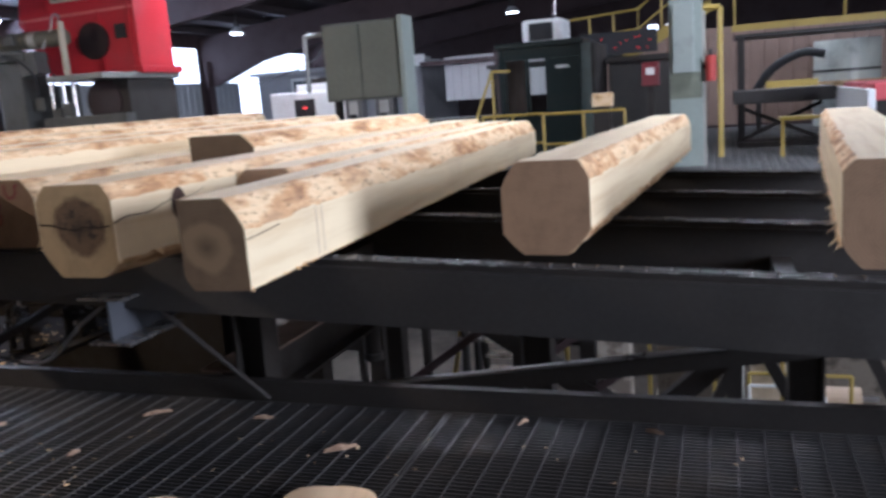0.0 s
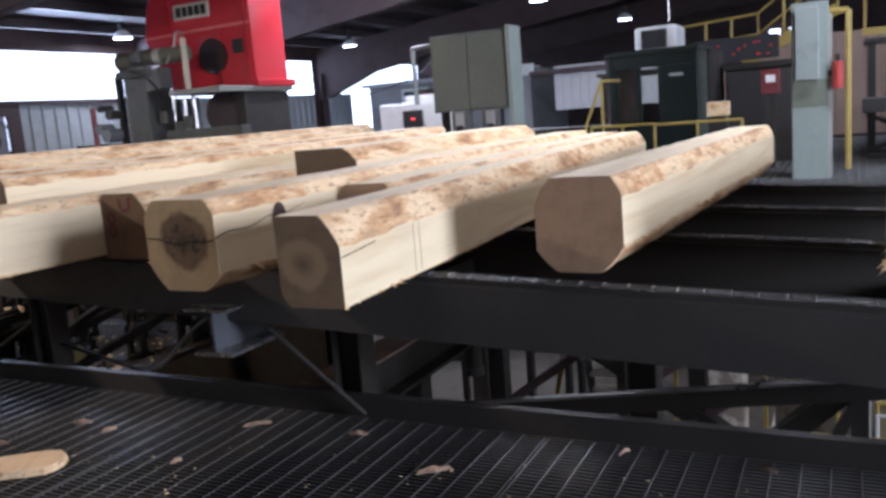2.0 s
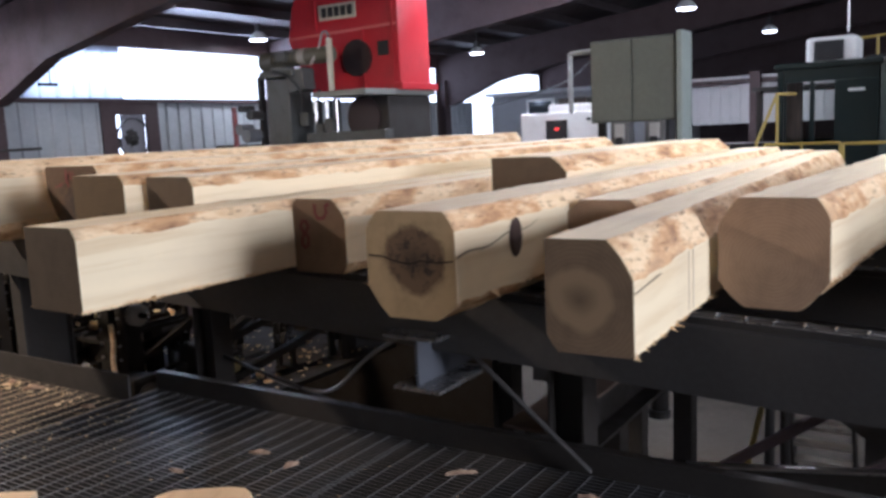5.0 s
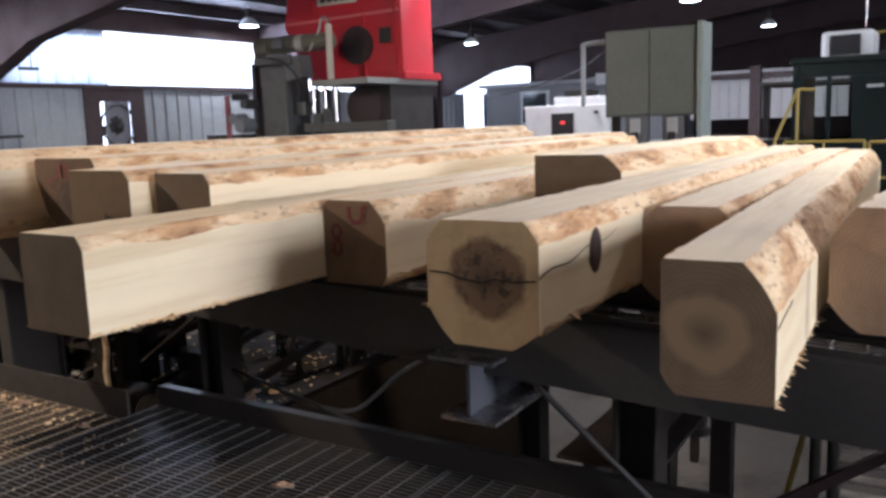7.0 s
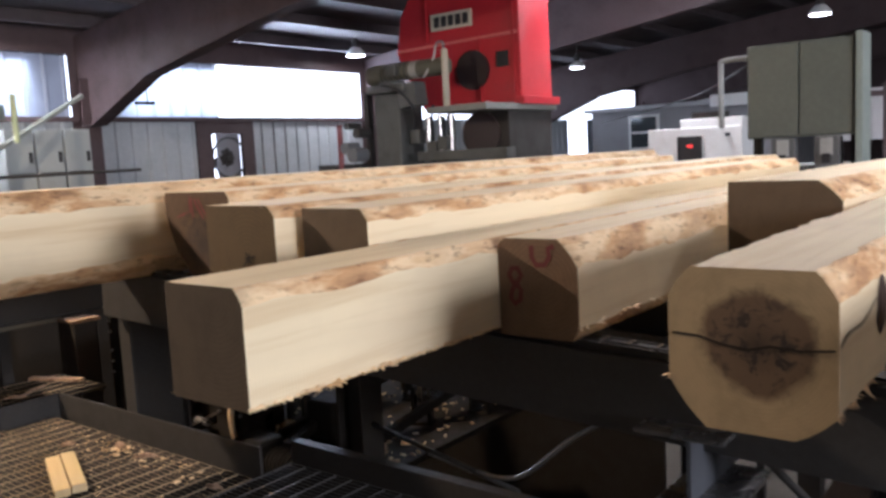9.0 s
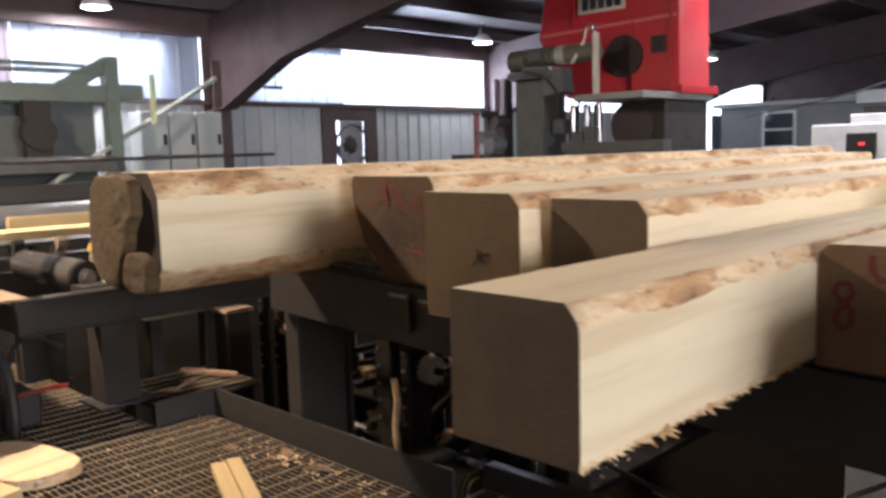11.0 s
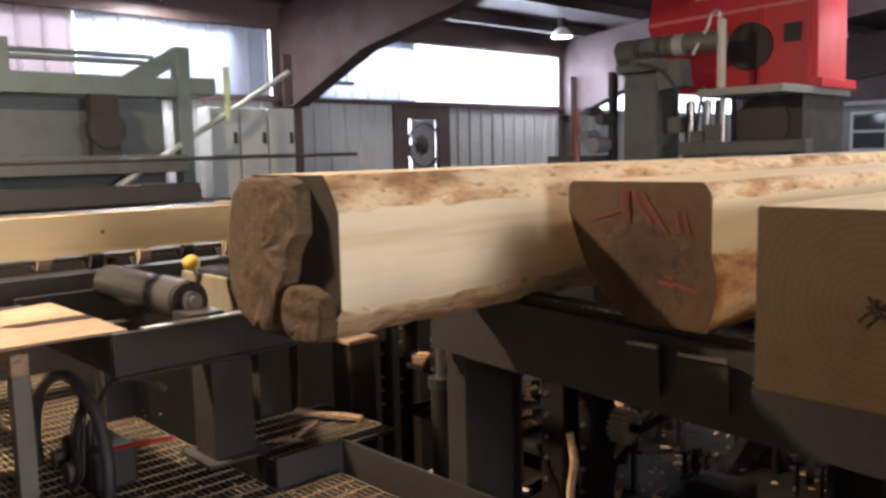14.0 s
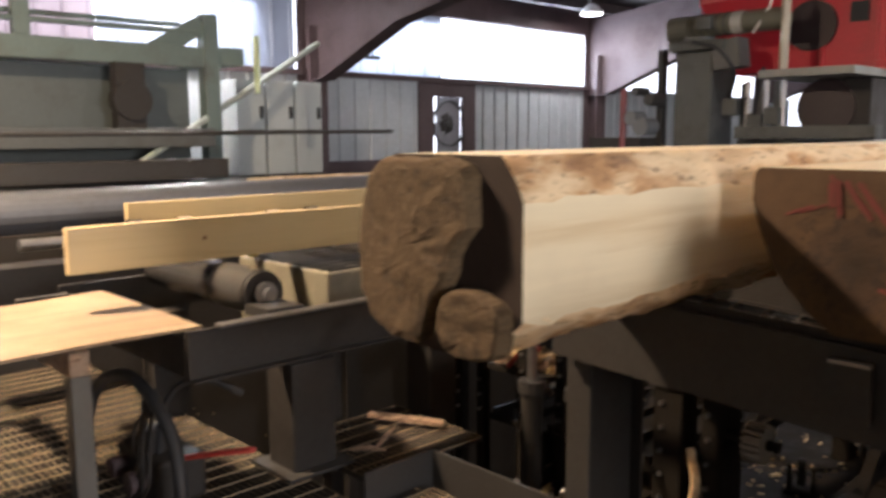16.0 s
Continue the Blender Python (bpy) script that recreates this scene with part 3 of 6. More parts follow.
# END_D, END_E, END_J: dull wood, darkened with the shade of the south ends
END_D = end_grain("end_grain_dull_shaded", 0.05, 0.30, 0.0, (0.3, 0.2, 0.1), (0.125, 0.086, 0.050), 22, 0.10)
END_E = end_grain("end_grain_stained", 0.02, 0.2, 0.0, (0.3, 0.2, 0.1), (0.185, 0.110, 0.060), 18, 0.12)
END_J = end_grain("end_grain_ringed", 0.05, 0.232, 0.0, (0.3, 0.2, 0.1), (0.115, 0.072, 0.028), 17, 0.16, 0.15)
# END_N holds the shade cast by log M, END_M that of its recess
END_N = end_grain("end_grain_axe_cut_shade", 0.03, 0.20, 0.13, (0.055, 0.030, 0.016), (0.084, 0.045, 0.019), 6, 0.05, 0.8, rot=0.24)
END_M = end_grain("end_grain_butt_shade", -0.02, 0.2, 0.0, (0.3, 0.2, 0.1), (0.036, 0.020, 0.012), 9, 0.1, 0.5)

GROUP = "timbers on the deck"
T = {}


def lay(key, x_right, y, z0, z1, w, length, ch, end_mat, label, yaw=0.0, **kw):
    """A timber by its right side, near end, underside and top."""
    ob = timber(sum(map(ord, key)), label, w, z1 - z0, length, ch, end_mat, pose(x_right - w / 2, y, z0, 0, 0, yaw), **kw)
    T[key] = ob
    return ob


N0 = (0.006, 0.006)
lay("A", -1.445, 3.53, 0.838, 1.205, 0.290, 6.25, ((0.04, 0.06), N0, (0.085, 0.125), N0), END_A, "pale squared pine timber with one orange waney edge", 1.9, fringe=(1, 0.4))
lay("A2", -1.80, 4.58, 0.85, 1.225, 0.37, 5.0, ((0.10, 0.12), (0.10, 0.11), (0.04, 0.05), (0.05, 0.05)), END_B, "pale pine timber with rounded corners between two others", 0.8)
lay("K", -2.135, 3.63, 0.868, 1.272, 0.40, 5.6, ((0.095, 0.12), (0.06, 0.075), (0.05, 0.07), (0.095, 0.07)), END_K, "squared pine timber with a dark rotten heart and cracked end", -0.3)
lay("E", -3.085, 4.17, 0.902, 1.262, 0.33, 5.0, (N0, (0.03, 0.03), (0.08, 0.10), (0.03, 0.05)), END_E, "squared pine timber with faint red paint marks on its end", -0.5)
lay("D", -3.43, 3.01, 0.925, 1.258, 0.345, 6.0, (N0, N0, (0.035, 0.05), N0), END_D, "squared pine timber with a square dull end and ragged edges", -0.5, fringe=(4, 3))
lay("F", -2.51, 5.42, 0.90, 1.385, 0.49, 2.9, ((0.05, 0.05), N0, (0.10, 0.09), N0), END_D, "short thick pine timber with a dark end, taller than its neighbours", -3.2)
lay("H", -3.81, 3.91, 0.935, 1.392, 0.37, 5.0, ((0.04, 0.04), N0, (0.04, 0.05), N0), END_D, "squared pine timber with an end coloured dark for shade", -2.5)
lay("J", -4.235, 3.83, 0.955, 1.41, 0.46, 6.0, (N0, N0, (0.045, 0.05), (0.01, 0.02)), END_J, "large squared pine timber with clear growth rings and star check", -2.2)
# N: the tall lower-right wane imitates the shade cast by timber J
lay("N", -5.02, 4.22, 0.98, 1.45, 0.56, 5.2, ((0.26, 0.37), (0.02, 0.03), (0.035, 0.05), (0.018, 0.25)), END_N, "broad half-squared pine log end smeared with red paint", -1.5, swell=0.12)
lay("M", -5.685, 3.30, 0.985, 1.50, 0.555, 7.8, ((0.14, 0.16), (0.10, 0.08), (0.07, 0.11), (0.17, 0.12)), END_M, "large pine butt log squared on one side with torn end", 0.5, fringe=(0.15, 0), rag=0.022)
TRAVEL = 0.167
lay("B", -0.26, 4.45, 0.785, 1.215, 0.41, 4.3, ((0.10, 0.10), (0.08, 0.12), (0.05, 0.09), (0.11, 0.12)), END_B, "eight-sided pale pine timber sliding along on the chains", -3.7, fringe=(2.2, 1.5), group="moving timbers")
lay("C", 1.18, 4.38, 0.73, 1.17, 0.44, 4.7, ((0.08, 0.10), (0.05, 0.05), (0.06, 0.07), (0.08, 0.10)), END_B, "thick pale pine timber with frayed edges sliding on the chains", -4.7, fringe=(1, 5), group="moving timbers")

# ---- marks on the timbers ----


def stroke(pts, w, d, parent, name, mat, label):
    """A painted or cracked line on a timber's near end: points (x, z) on the end face."""
    bm = bmesh.new()
    edge = []
    for k, (x, z) in enumerate(pts):
        (xa, za), (xb, zb) = pts[max(0, k - 1)], pts[min(len(pts) - 1, k + 1)]
        t = Vector((xb - xa, 0, zb - za)).normalized()
        n = Vector((-t.z, 0, t.x)) * w / 2
        c = Vector((x, -d - 0.0004 * k, z))
        edge.append((bm.verts.new(c + n), bm.verts.new(c - n)))
    for (a, b), (e, f) in zip(edge, edge[1:]):
        bm.faces.new((a, e, f, b))
    return part(name, bm, mat, parent, label)


stroke([(-0.19, 0.235), (-0.12, 0.232), (-0.06, 0.215), (0.0, 0.208), (0.05, 0.222), (0.12, 0.218), (0.193, 0.226)], 0.006, 0.003, T["K"], "crack", CRACK, "dark crack across the end")
bm = bmesh.new()
for k in range(30):
    y, z = k * 0.022, 0.235 + 0.0022 * k + 0.008 * math.sin(k * 0.45)
    z2 = 0.235 + 0.0022 * (k + 1) + 0.008 * math.sin((k + 1) * 0.45)
    w = 0.0035 * (1 - k / 40)
    bm.faces.new([bm.verts.new(p) for p in ((0.2035, y, z - w), (0.2035, y + 0.022, z2 - w), (0.2035, y + 0.022, z2 + w), (0.2035, y, z + w))])
part("crack", bm, CRACK, T["K"], "thin crack along the side")
bm = bmesh.new()
lathe_pts = [(0.0, 0.008), (0.036, 0.007), (0.056, 0.0)]
rings = [[bm.verts.new((0.2025 + d, 0.45 + 1.0 * r * math.cos(a * 0.5236), 0.255 + 1.45 * r * math.sin(a * 0.5236))) for a in range(12)] for r, d in lathe_pts[1:]]
for i in range(12):
    bm.faces.new((rings[0][i], rings[0][(i + 1) % 12], rings[1][(i + 1) % 12], rings[1][i]))
bm.faces.new(rings[0])
part("knot", bm, plain("dark_knot", (0.05, 0.025, 0.015), 0.8), T["K"], "large black knot")
# star check and rings on the large ringed end
for a, reach in enumerate((0.045, 0.024, 0.032, 0.020, 0.048, 0.022, 0.030)):
    c, s_ = math.cos(a * 0.9 + 0.3), math.sin(a * 0.9 + 0.3)
    stroke([(0.052 + 0.002 * c, 0.235 + 0.002 * s_), (0.052 + 0.5 * reach * c, 0.237 + 0.5 * reach * s_), (0.052 + reach * c, 0.235 + reach * s_)], 0.008, 0.003 + 0.0009 * a, T["J"], "star_check", CRACK, "dark star check at the pith")
# red paint
# (a looped figure and a hooked one, and broad smears run into the grain)
stroke([(-0.085, 0.195), (-0.105, 0.20), (-0.118, 0.225), (-0.105, 0.25), (-0.08, 0.25), (-0.066, 0.225), (-0.085, 0.195), (-0.068, 0.17), (-0.072, 0.135), (-0.095, 0.12), (-0.112, 0.14), (-0.105, 0.17), (-0.085, 0.195)], 0.020, 0.0008, T["E"], "paint_mark", PAINT_MARK, "faded red paint figure")
stroke([(-0.02, 0.335), (-0.018, 0.29), (0.0, 0.265), (0.035, 0.268), (0.055, 0.295), (0.05, 0.325), (0.075, 0.335)], 0.020, 0.0008, T["E"], "paint_mark", PAINT_MARK, "faded red paint hook")
smears = random.Random(8)
for x, z, dx, dz, many in ((-0.035, 0.455, 0.012, -0.12, 7), (0.015, 0.44, 0.10, -0.13, 5), (0.16, 0.40, 0.03, -0.11, 4), (-0.15, 0.36, 0.09, 0.03, 4), (0.12, 0.17, 0.09, -0.02, 3)):
    for k in range(many):
        xa, za = x + smears.uniform(-0.03, 0.03), z + smears.uniform(-0.025, 0.0)
        f = smears.uniform(0.4, 1.0)
        stroke([(xa, za), (xa + dx * f * 0.5 + smears.uniform(-0.006, 0.006), za + dz * f * 0.5), (xa + dx * f, za + dz * f)], smears.uniform(0.004, 0.014), 0.0008 + 0.0009 * k, T["N"], "paint_mark", PAINT_MARK, "smeared red paint")
# saw kerf scars on the near side of the long timber
for y in (0.63, 0.69):
    part("kerf_scar", bx(0.1435, 0.147, y, y + 0.006, 0.02, 0.24), plain("kerf_grey", (0.54, 0.45, 0.34)), T["A"], "grey scar of a saw")
bm = bmesh.new()
for k in range(9):
    box(bm, 0.1435, 0.147, 0.01 + k * 0.03, 0.042 + k * 0.03, 0.20 + 0.002 * k, 0.204 + 0.002 * k)
part("crack", bm, CRACK, T["A"], "fine crack along the side")
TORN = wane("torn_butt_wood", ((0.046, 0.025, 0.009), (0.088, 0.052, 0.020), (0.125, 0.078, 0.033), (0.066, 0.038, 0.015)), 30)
# broken butt of the root log: lobes proud of the end
# (flat rough fronts, sides running back into the log)
for cx, cz, rx, rz, d, sd in ((-0.082, 0.262, 0.20, 0.246, 0.05, 1), (0.14, 0.095, 0.105, 0.085, 0.055, 2)):
    bm = bmesh.new()
    n = 40
    loops = []
    for s, depth in ((1.02, -0.01), (1.0, d * 0.55), (0.97, d * 0.92), (0.88, d), (0.66, d), (0.44, d), (0.22, d)):
        ring = []
        for a in range(n):
            c, si = math.cos(a * 6.2832 / n), math.sin(a * 6.2832 / n)
            r = s / (abs(c) ** 2.8 + abs(si) ** 2.8) ** (1 / 2.8) * (1 + 0.10 * noise.noise(Vector((c * 1.6, si * 1.6, sd))) + 0.05 * noise.noise(Vector((c * 5, si * 5, sd))))
            x, z = cx + rx * r * c, cz + rz * r * si
            if sd == 1 and c > 0:
                x += 0.56 * c * (z - 0.31) + 0.012 * c * math.sin(z * 40)
            y = -depth + (0.0018 * math.sin(90 * math.hypot(x - 0.15, z - 0.45)) + 0.006 * noise.noise(Vector((x * 9, z * 9, sd))) + 0.0035 * noise.noise(Vector((x * 60, z * 25, sd))) if s < 0.99 else 0)
            ring.append(bm.verts.new((x, y, max(0.004, z))))
        loops.append(ring)
    for p, q in zip(loops, loops[1:]):
        for i in range(n):
            bm.faces.new((p[i], p[(i + 1) % n], q[(i + 1) % n], q[i]))
    bm.faces.new(loops[-1])
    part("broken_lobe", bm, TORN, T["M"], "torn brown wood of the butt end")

# ---- under and beside the deck ----
o = thing("diagonal_brace", "thin dark steel brace rod from deck to walkway", "brace")
part("rod", rod(bmesh.new(), (-2.52, 4.28, 0.58), (-1.98, 4.42, 0.03), 0.014), STEEL_DARK, o)
o = thing("beam_stub", "blue-grey stub end of a steel beam under the deck", "steel beam")
part("flange", bx(-2.88, -2.58, 4.14, 4.9, 0.625, 0.64), CHAIN, o)
part("flange", bx(-2.80, -2.55, 4.10, 4.55, 0.40, 0.415), CHAIN, o)
part("web", bx(-2.70, -2.685, 4.14, 4.9, 0.415, 0.625), painted("blue_grey_paint", (0.055, 0.058, 0.066)), o)
part("hanger", bx(-2.72, -2.58, 4.3, 4.9, 0.641, 0.66), STEEL_DARK, o)
o = thing("long_brace_bar", "long dark flat bar rising slowly behind the walkway", "brace")
part("bar", bar(bmesh.new(), (-1.7, 4.9, -0.11), (2.6, 4.9, 0.51), 0.02, 0.10), STEEL_DARK, o)
part("edge", bar(bmesh.new(), (-1.7, 4.87, -0.05), (2.6, 4.87, 0.57), 0.05, 0.012), STEEL_BARE, o, "bright worn upper edge")


def conduit(name, pts, r, mat, label, cat):
    o = thing(name, label, cat)
    part("run", hose(bmesh.new(), pts, r), mat, o, smooth=True)
    return o


conduit("conduit", [(-4.28, 4.75, 0.09), (-4.02, 4.75, 0.05), (-3.83, 4.75, 0.05), (-3.69, 4.75, 0.11), (-3.47, 4.75, 0.30), (-3.25, 4.75, 0.44)], 0.011, STEEL_BARE, "bent grey conduit hanging under the deck", "pipe")
conduit("conduit", [(-4.68, 4.75, 0.18), (-3.75, 4.75, -0.00)], 0.012, STEEL_GREY, "straight grey conduit under the deck", "pipe")
conduit("conduit", [(0.0, 6.3, 0.0), (0.25, 6.3, 0.25), (0.5, 6.3, 0.32), (2.6, 6.3, 0.30)], 0.028, PALE, "bent pale pipe below the deck", "pipe")
o = thing("floor_beam", "rusty wide-flange beam running back under the deck", "steel beam")
# rust-brown top, coloured paler than the web for the light on it
part("top_flange", bx(-2.53, -2.27, 4.62, 7.4, 0.085, 0.10), RUST_LIT_TOP, o, "worn rust-brown top flange, paler for the light on it")
part("web", bx(-2.407, -2.393, 4.62, 7.4, -0.185, 0.085), STEEL_DARK, o)
part("bottom_flange", bx(-2.53, -2.27, 4.62, 7.4, -0.20, -0.185), STEEL_DARK, o)
for y in (5.75, 7.2):
    part("post", bx(-2.47, -2.33, y - 0.07, y + 0.07, PIT, -0.20), STEEL_DARK, o)
o = thing("drop_pipe", "dark round pipe hanging below the deck beam", "pipe")
part("pipe", rod(bmesh.new(), (-2.5, 6.91, -0.60), (-2.5, 6.91, deck_z(-2.5) - 0.30), 0.065, 16), STEEL_DARK, o)
part("collar", rod(bmesh.new(), (-2.5, 6.91, -0.60), (-2.5, 6.91, -0.54), 0.08, 16), STEEL_GREY, o)
o = thing("pit_guide", "slanted yellow pipe beside the pit steps", "pipe")
part("pipe", rod(bmesh.new(), (-1.80, 7.3, -0.25), (-2.30, 7.3, PIT), 0.02, 10), YELLOW, o)
for x in (-1.80, -1.69):
    o = thing("conduit", "grey upright conduit beside the pit steps", "pipe")
    part("run", rod(bmesh.new(), (x, 7.25, PIT), (x, 7.25, 0.0), 0.035, 12), STEEL_GREY, o)
    part("clip", bx(x - 0.05, x + 0.05, 7.2, 7.29, -0.52, -0.49), STEEL_BARE, o)
o = thing("lower_conveyor", "dark lower conveyor trough in the pit", "conveyor")
part("trough", bx(-6.2, -2.8, 5.0, 6.6, -1.9, -1.55), STEEL_DARK, o)
part("side", bx(-6.2, -2.8, 4.95, 4.99, -1.9, -1.2), STEEL_DARK, o)
for x in (-5.8, -4.4, -3.0):
    part("leg", bx(x - 0.05, x + 0.05, 5.0, 5.1, PIT, -1.9), STEEL_DARK, o)
for x, y, z0, z1 in ((-1.0, 6.0, PIT, 0.45), (-0.55, 6.0, PIT, 0.45), (0.35, 6.4, PIT, 0.4), (1.2, 5.6, PIT, 0.4), (1.9, 6.2, PIT, 0.4)):
    o = thing("pit_post", "dark steel post standing in the pit", "post", "pit posts")
    part("shaft", bx(x - 0.05, x + 0.05, y - 0.05, y + 0.05, z0, z1), STEEL_DARK, o)
    part("base_plate", bx(x - 0.11, x + 0.11, y - 0.11, y + 0.11, z0, z0 + 0.02), STEEL_DARK, o)
for a, b in (((0.1, 6.6, -1.0), (0.7, 6.6, 0.35)), ((0.9, 6.0, -0.9), (0.3, 6.0, 0.3)), ((1.5, 5.9, -1.0), (0.9, 5.9, 0.3))):
    o = thing("pit_strut", "dark diagonal steel strut under the deck", "strut", "pit struts")
    part("shaft", bar(bmesh.new(), a, b, 0.07, 0.07), STEEL_DARK, o)


def railing(pts, h, label, group, posts=1.2, mid=True, r=0.021, mat=None, kick=0):
    """Tube railing along floor points."""
    o = thing("railing", label, "railing", group)
    mat = mat or YELLOW
    for a, b in zip(pts, pts[1:]):
        a, b = Vector(a), Vector(b)
        up = Vector((0, 0, h))
        part("top_rail", rod(bmesh.new(), a + up, b + up, r, 8), mat, o)
        if mid:
            part("mid_rail", rod(bmesh.new(), a + up * 0.52, b + up * 0.52, r * 0.85, 8), mat, o)
        if kick:
            part("kick_plate", bar(bmesh.new(), a + Vector((0, 0, kick / 2)), b + Vector((0, 0, kick / 2)), 0.01, kick), mat, o)
        n = max(1, round((b - a).length / posts))
        for i in range(n + 1):
            p = a + (b - a) * i / n
            part("post", rod(bmesh.new(), p, p + up, r, 8), mat, o)
    return o


PITRAIL = "pit railings"
railing([(-0.34, 8.0, -1.9), (0.75, 8.0, -1.9)], 1.17, "yellow pipe railing on a lower platform", PITRAIL, 0.55, r=0.017)
railing([(0.5, 8.5, -2.2), (1.35, 8.5, -2.2)], 1.04, "yellow pipe railing down in the pit", PITRAIL, 0.8, r=0.017)
railing([(-0.88, 7.0, -1.4), (-0.76, 7.1, -1.4)], 1.1, "short yellow guard rail in the pit", PITRAIL, 0.3, True, 0.016)
o = thing("white_rail", "white pipe rail with a slanted leg in the pit", "rail")
part("pipe", rod(bmesh.new(), (0.5, 8.45, -1.26), (1.1, 8.45, -1.25), 0.016, 8), PAPER, o)
part("leg", rod(bmesh.new(), (1.1, 8.45, -1.25), (1.32, 8.45, -2.2), 0.018, 8), PAPER, o)
part("leg", rod(bmesh.new(), (0.5, 8.45, -1.26), (0.5, 8.45, -2.2), 0.016, 8), PAPER, o)
for x in (0.39, 0.86):
    o = thing("corrugated_pipe", "grey corrugated pipe standing under the deck", "pipe", "corrugated pipes")
    part("pipe", rod(bmesh.new(), (x, 6.6, PIT), (x, 6.6, 0.35), 0.022, 10), painted("grey_plastic", (0.20, 0.20, 0.18)), o)
    bm = bmesh.new()
    for k in range(34):
        rod(bm, (x, 6.6, -1.05 + k * 0.022), (x, 6.6, -1.039 + k * 0.022), 0.029, 10)
    part("corrugation", bm, painted("pale_plastic", (0.34, 0.34, 0.30)), o)["kind"] = "stuff"
# pale concrete, raised in tone to carry the missing lamp light in the pit
PITWALL = painted("lit_pale_concrete", (0.42, 0.37, 0.30), (0.17, 0.14, 0.11), 0.9, 0.0, 0.9, 2.4)
o = thing("pit_slab", "stained pale concrete platform in the pit", "platform")
part("slab", bx(-0.5, 4.0, 8.2, 12.0, -2.3, -2.2), PITWALL, o)
part("wall", bx(-0.5, 4.0, 8.25, 12.0, PIT, -2.3), CONCRETE, o)
# back wall in a much darker, mottled version of the slab's tone
part("back_wall", bx(-0.4, 4.0, 9.6, 9.7, -2.2, -0.2), painted("dark_pit_wall", (0.13, 0.11, 0.085), (0.05, 0.04, 0.03), 0.9, 0.0, 0.9, 2.8), o)
o = thing("concrete_pier", "pale concrete pier behind the pit posts", "pier")
part("block", bx(-0.95, -0.62, 8.95, 9.3, PIT, -0.9, 0.02), PITWALL, o)
rng = random.Random(77)
for k in range(16):
    s = thing("pit_stone", "pale dusty lump of debris on the pit platform", "debris", "pit debris", at=pose(rng.uniform(0.5, 2.2), rng.uniform(8.7, 9.5), -2.2, 0, 0, rng.uniform(0, 180)))
    w, h = rng.uniform(0.05, 0.16), rng.uniform(0.05, 0.30)
    bm = bx(-w, w, -w * 0.7, w * 0.7, 0, h)
    for v in bm.verts:
        v.co += Vector((rng.uniform(-1, 1), rng.uniform(-1, 1), 0)) * w * 0.35
    part("lump", bm, PITWALL if k % 3 else BARK, s)
for x, y, r, l in ((1.3, 9.0, 0.11, 0.4),):
    o = thing("electric_motor", "dusty tan electric motor on the lower platform", "motor", "pit motors")
    part("body", rod(bmesh.new(), (x - l / 2, y, -1.55), (x + l / 2, y, -1.55), r, 16), painted("tan_paint", (0.46, 0.35, 0.24)), o)
    part("shaft", rod(bmesh.new(), (x + l / 2, y, -1.55), (x + l / 2 + 0.15, y, -1.55), 0.03, 10), STEEL_BARE, o)
    part("foot", bx(x - l / 2, x + l / 2, y - r, y + r, -2.2, -1.66), STEEL_DARK, o)
o = thing("surge_tank", "cream upright tank standing on the pit platform", "tank")
part("shell", rod(bmesh.new(), (0.76, 8.85, -2.2), (0.76, 8.85, -0.86), 0.24, 28), painted("cream_paint", (0.62, 0.52, 0.36), (0.35, 0.25, 0.15), 0.5), o, smooth=False)
part("band", rod(bmesh.new(), (0.76, 8.85, -1.10), (0.76, 8.85, -1.06), 0.247, 28), STEEL_GREY, o)
part("lid", rod(bmesh.new(), (0.76, 8.85, -0.86), (0.76, 8.85, -0.80), 0.20, 24), STEEL_GREY, o)
o = thing("pit_strut", "thick dark diagonal strut under the deck", "strut", "pit struts")
part("shaft", bar(bmesh.new(), (-1.35, 6.0, 0.08), (-0.2, 6.0, -0.68), 0.12, 0.12), STEEL_DARK, o)
o = thing("pit_strut", "thick dark diagonal strut under the deck", "strut", "pit struts")
part("shaft", bar(bmesh.new(), (-0.5, 6.2, -1.0), (0.55, 6.2, 0.0), 0.13, 0.13), STEEL_DARK, o)
for k in range(3):
    o = thing("ladder_rung_frame", "dark worn steel angle lying aslant in the pit", "steel angle", "pit angles")
    part("angle", bar(bmesh.new(), (-2.3 + 0.5 * k, 5.5 + 0.2 * k, -0.75 - 0.1 * k), (-0.95 + 0.4 * k, 5.6 + 0.2 * k, 0.22 - 0.2 * k), 0.05, 0.05), RUST, o)

o = thing("pit_ladder", "pale worn steel steps leading down into the pit", "steps")
for j in range(9):
    part("tread", bx(-1.67, -1.28, 7.30 + 0.05 * j, 7.42 + 0.05 * j, -0.42 - 0.15 * j, -0.395 - 0.15 * j), PITWALL, o)
for x in (-1.685, -1.265):
    part("stringer", bar(bmesh.new(), (x, 7.32, -0.30), (x, 7.96, -2.2), 0.02, 0.12), STEEL_DARK, o)
    part("foot", bx(x - 0.02, x + 0.02, 7.9, 8.05, PIT, -2.1), STEEL_DARK, o)
# plates on the face of the first beam
for x, w in ((-5.27, 0.058), (-5.05, 0.085)):
    o = thing("wear_plate", "grey wear plate bolted to the deck beam", "plate", "wear plates")
    part("plate", bx(x - w, x + w, 4.222, 4.234, deck_z(x) - 0.25, deck_z(x) - 0.085), STEEL_GREY, o)
    part("lip", bx(x - w, x + w, 4.212, 4.234, deck_z(x) - 0.085, deck_z(x) - 0.073), STEEL_BARE, o, "bright worn lip")
o = thing("support_post", "grey square steel post at the pit edge", "post")
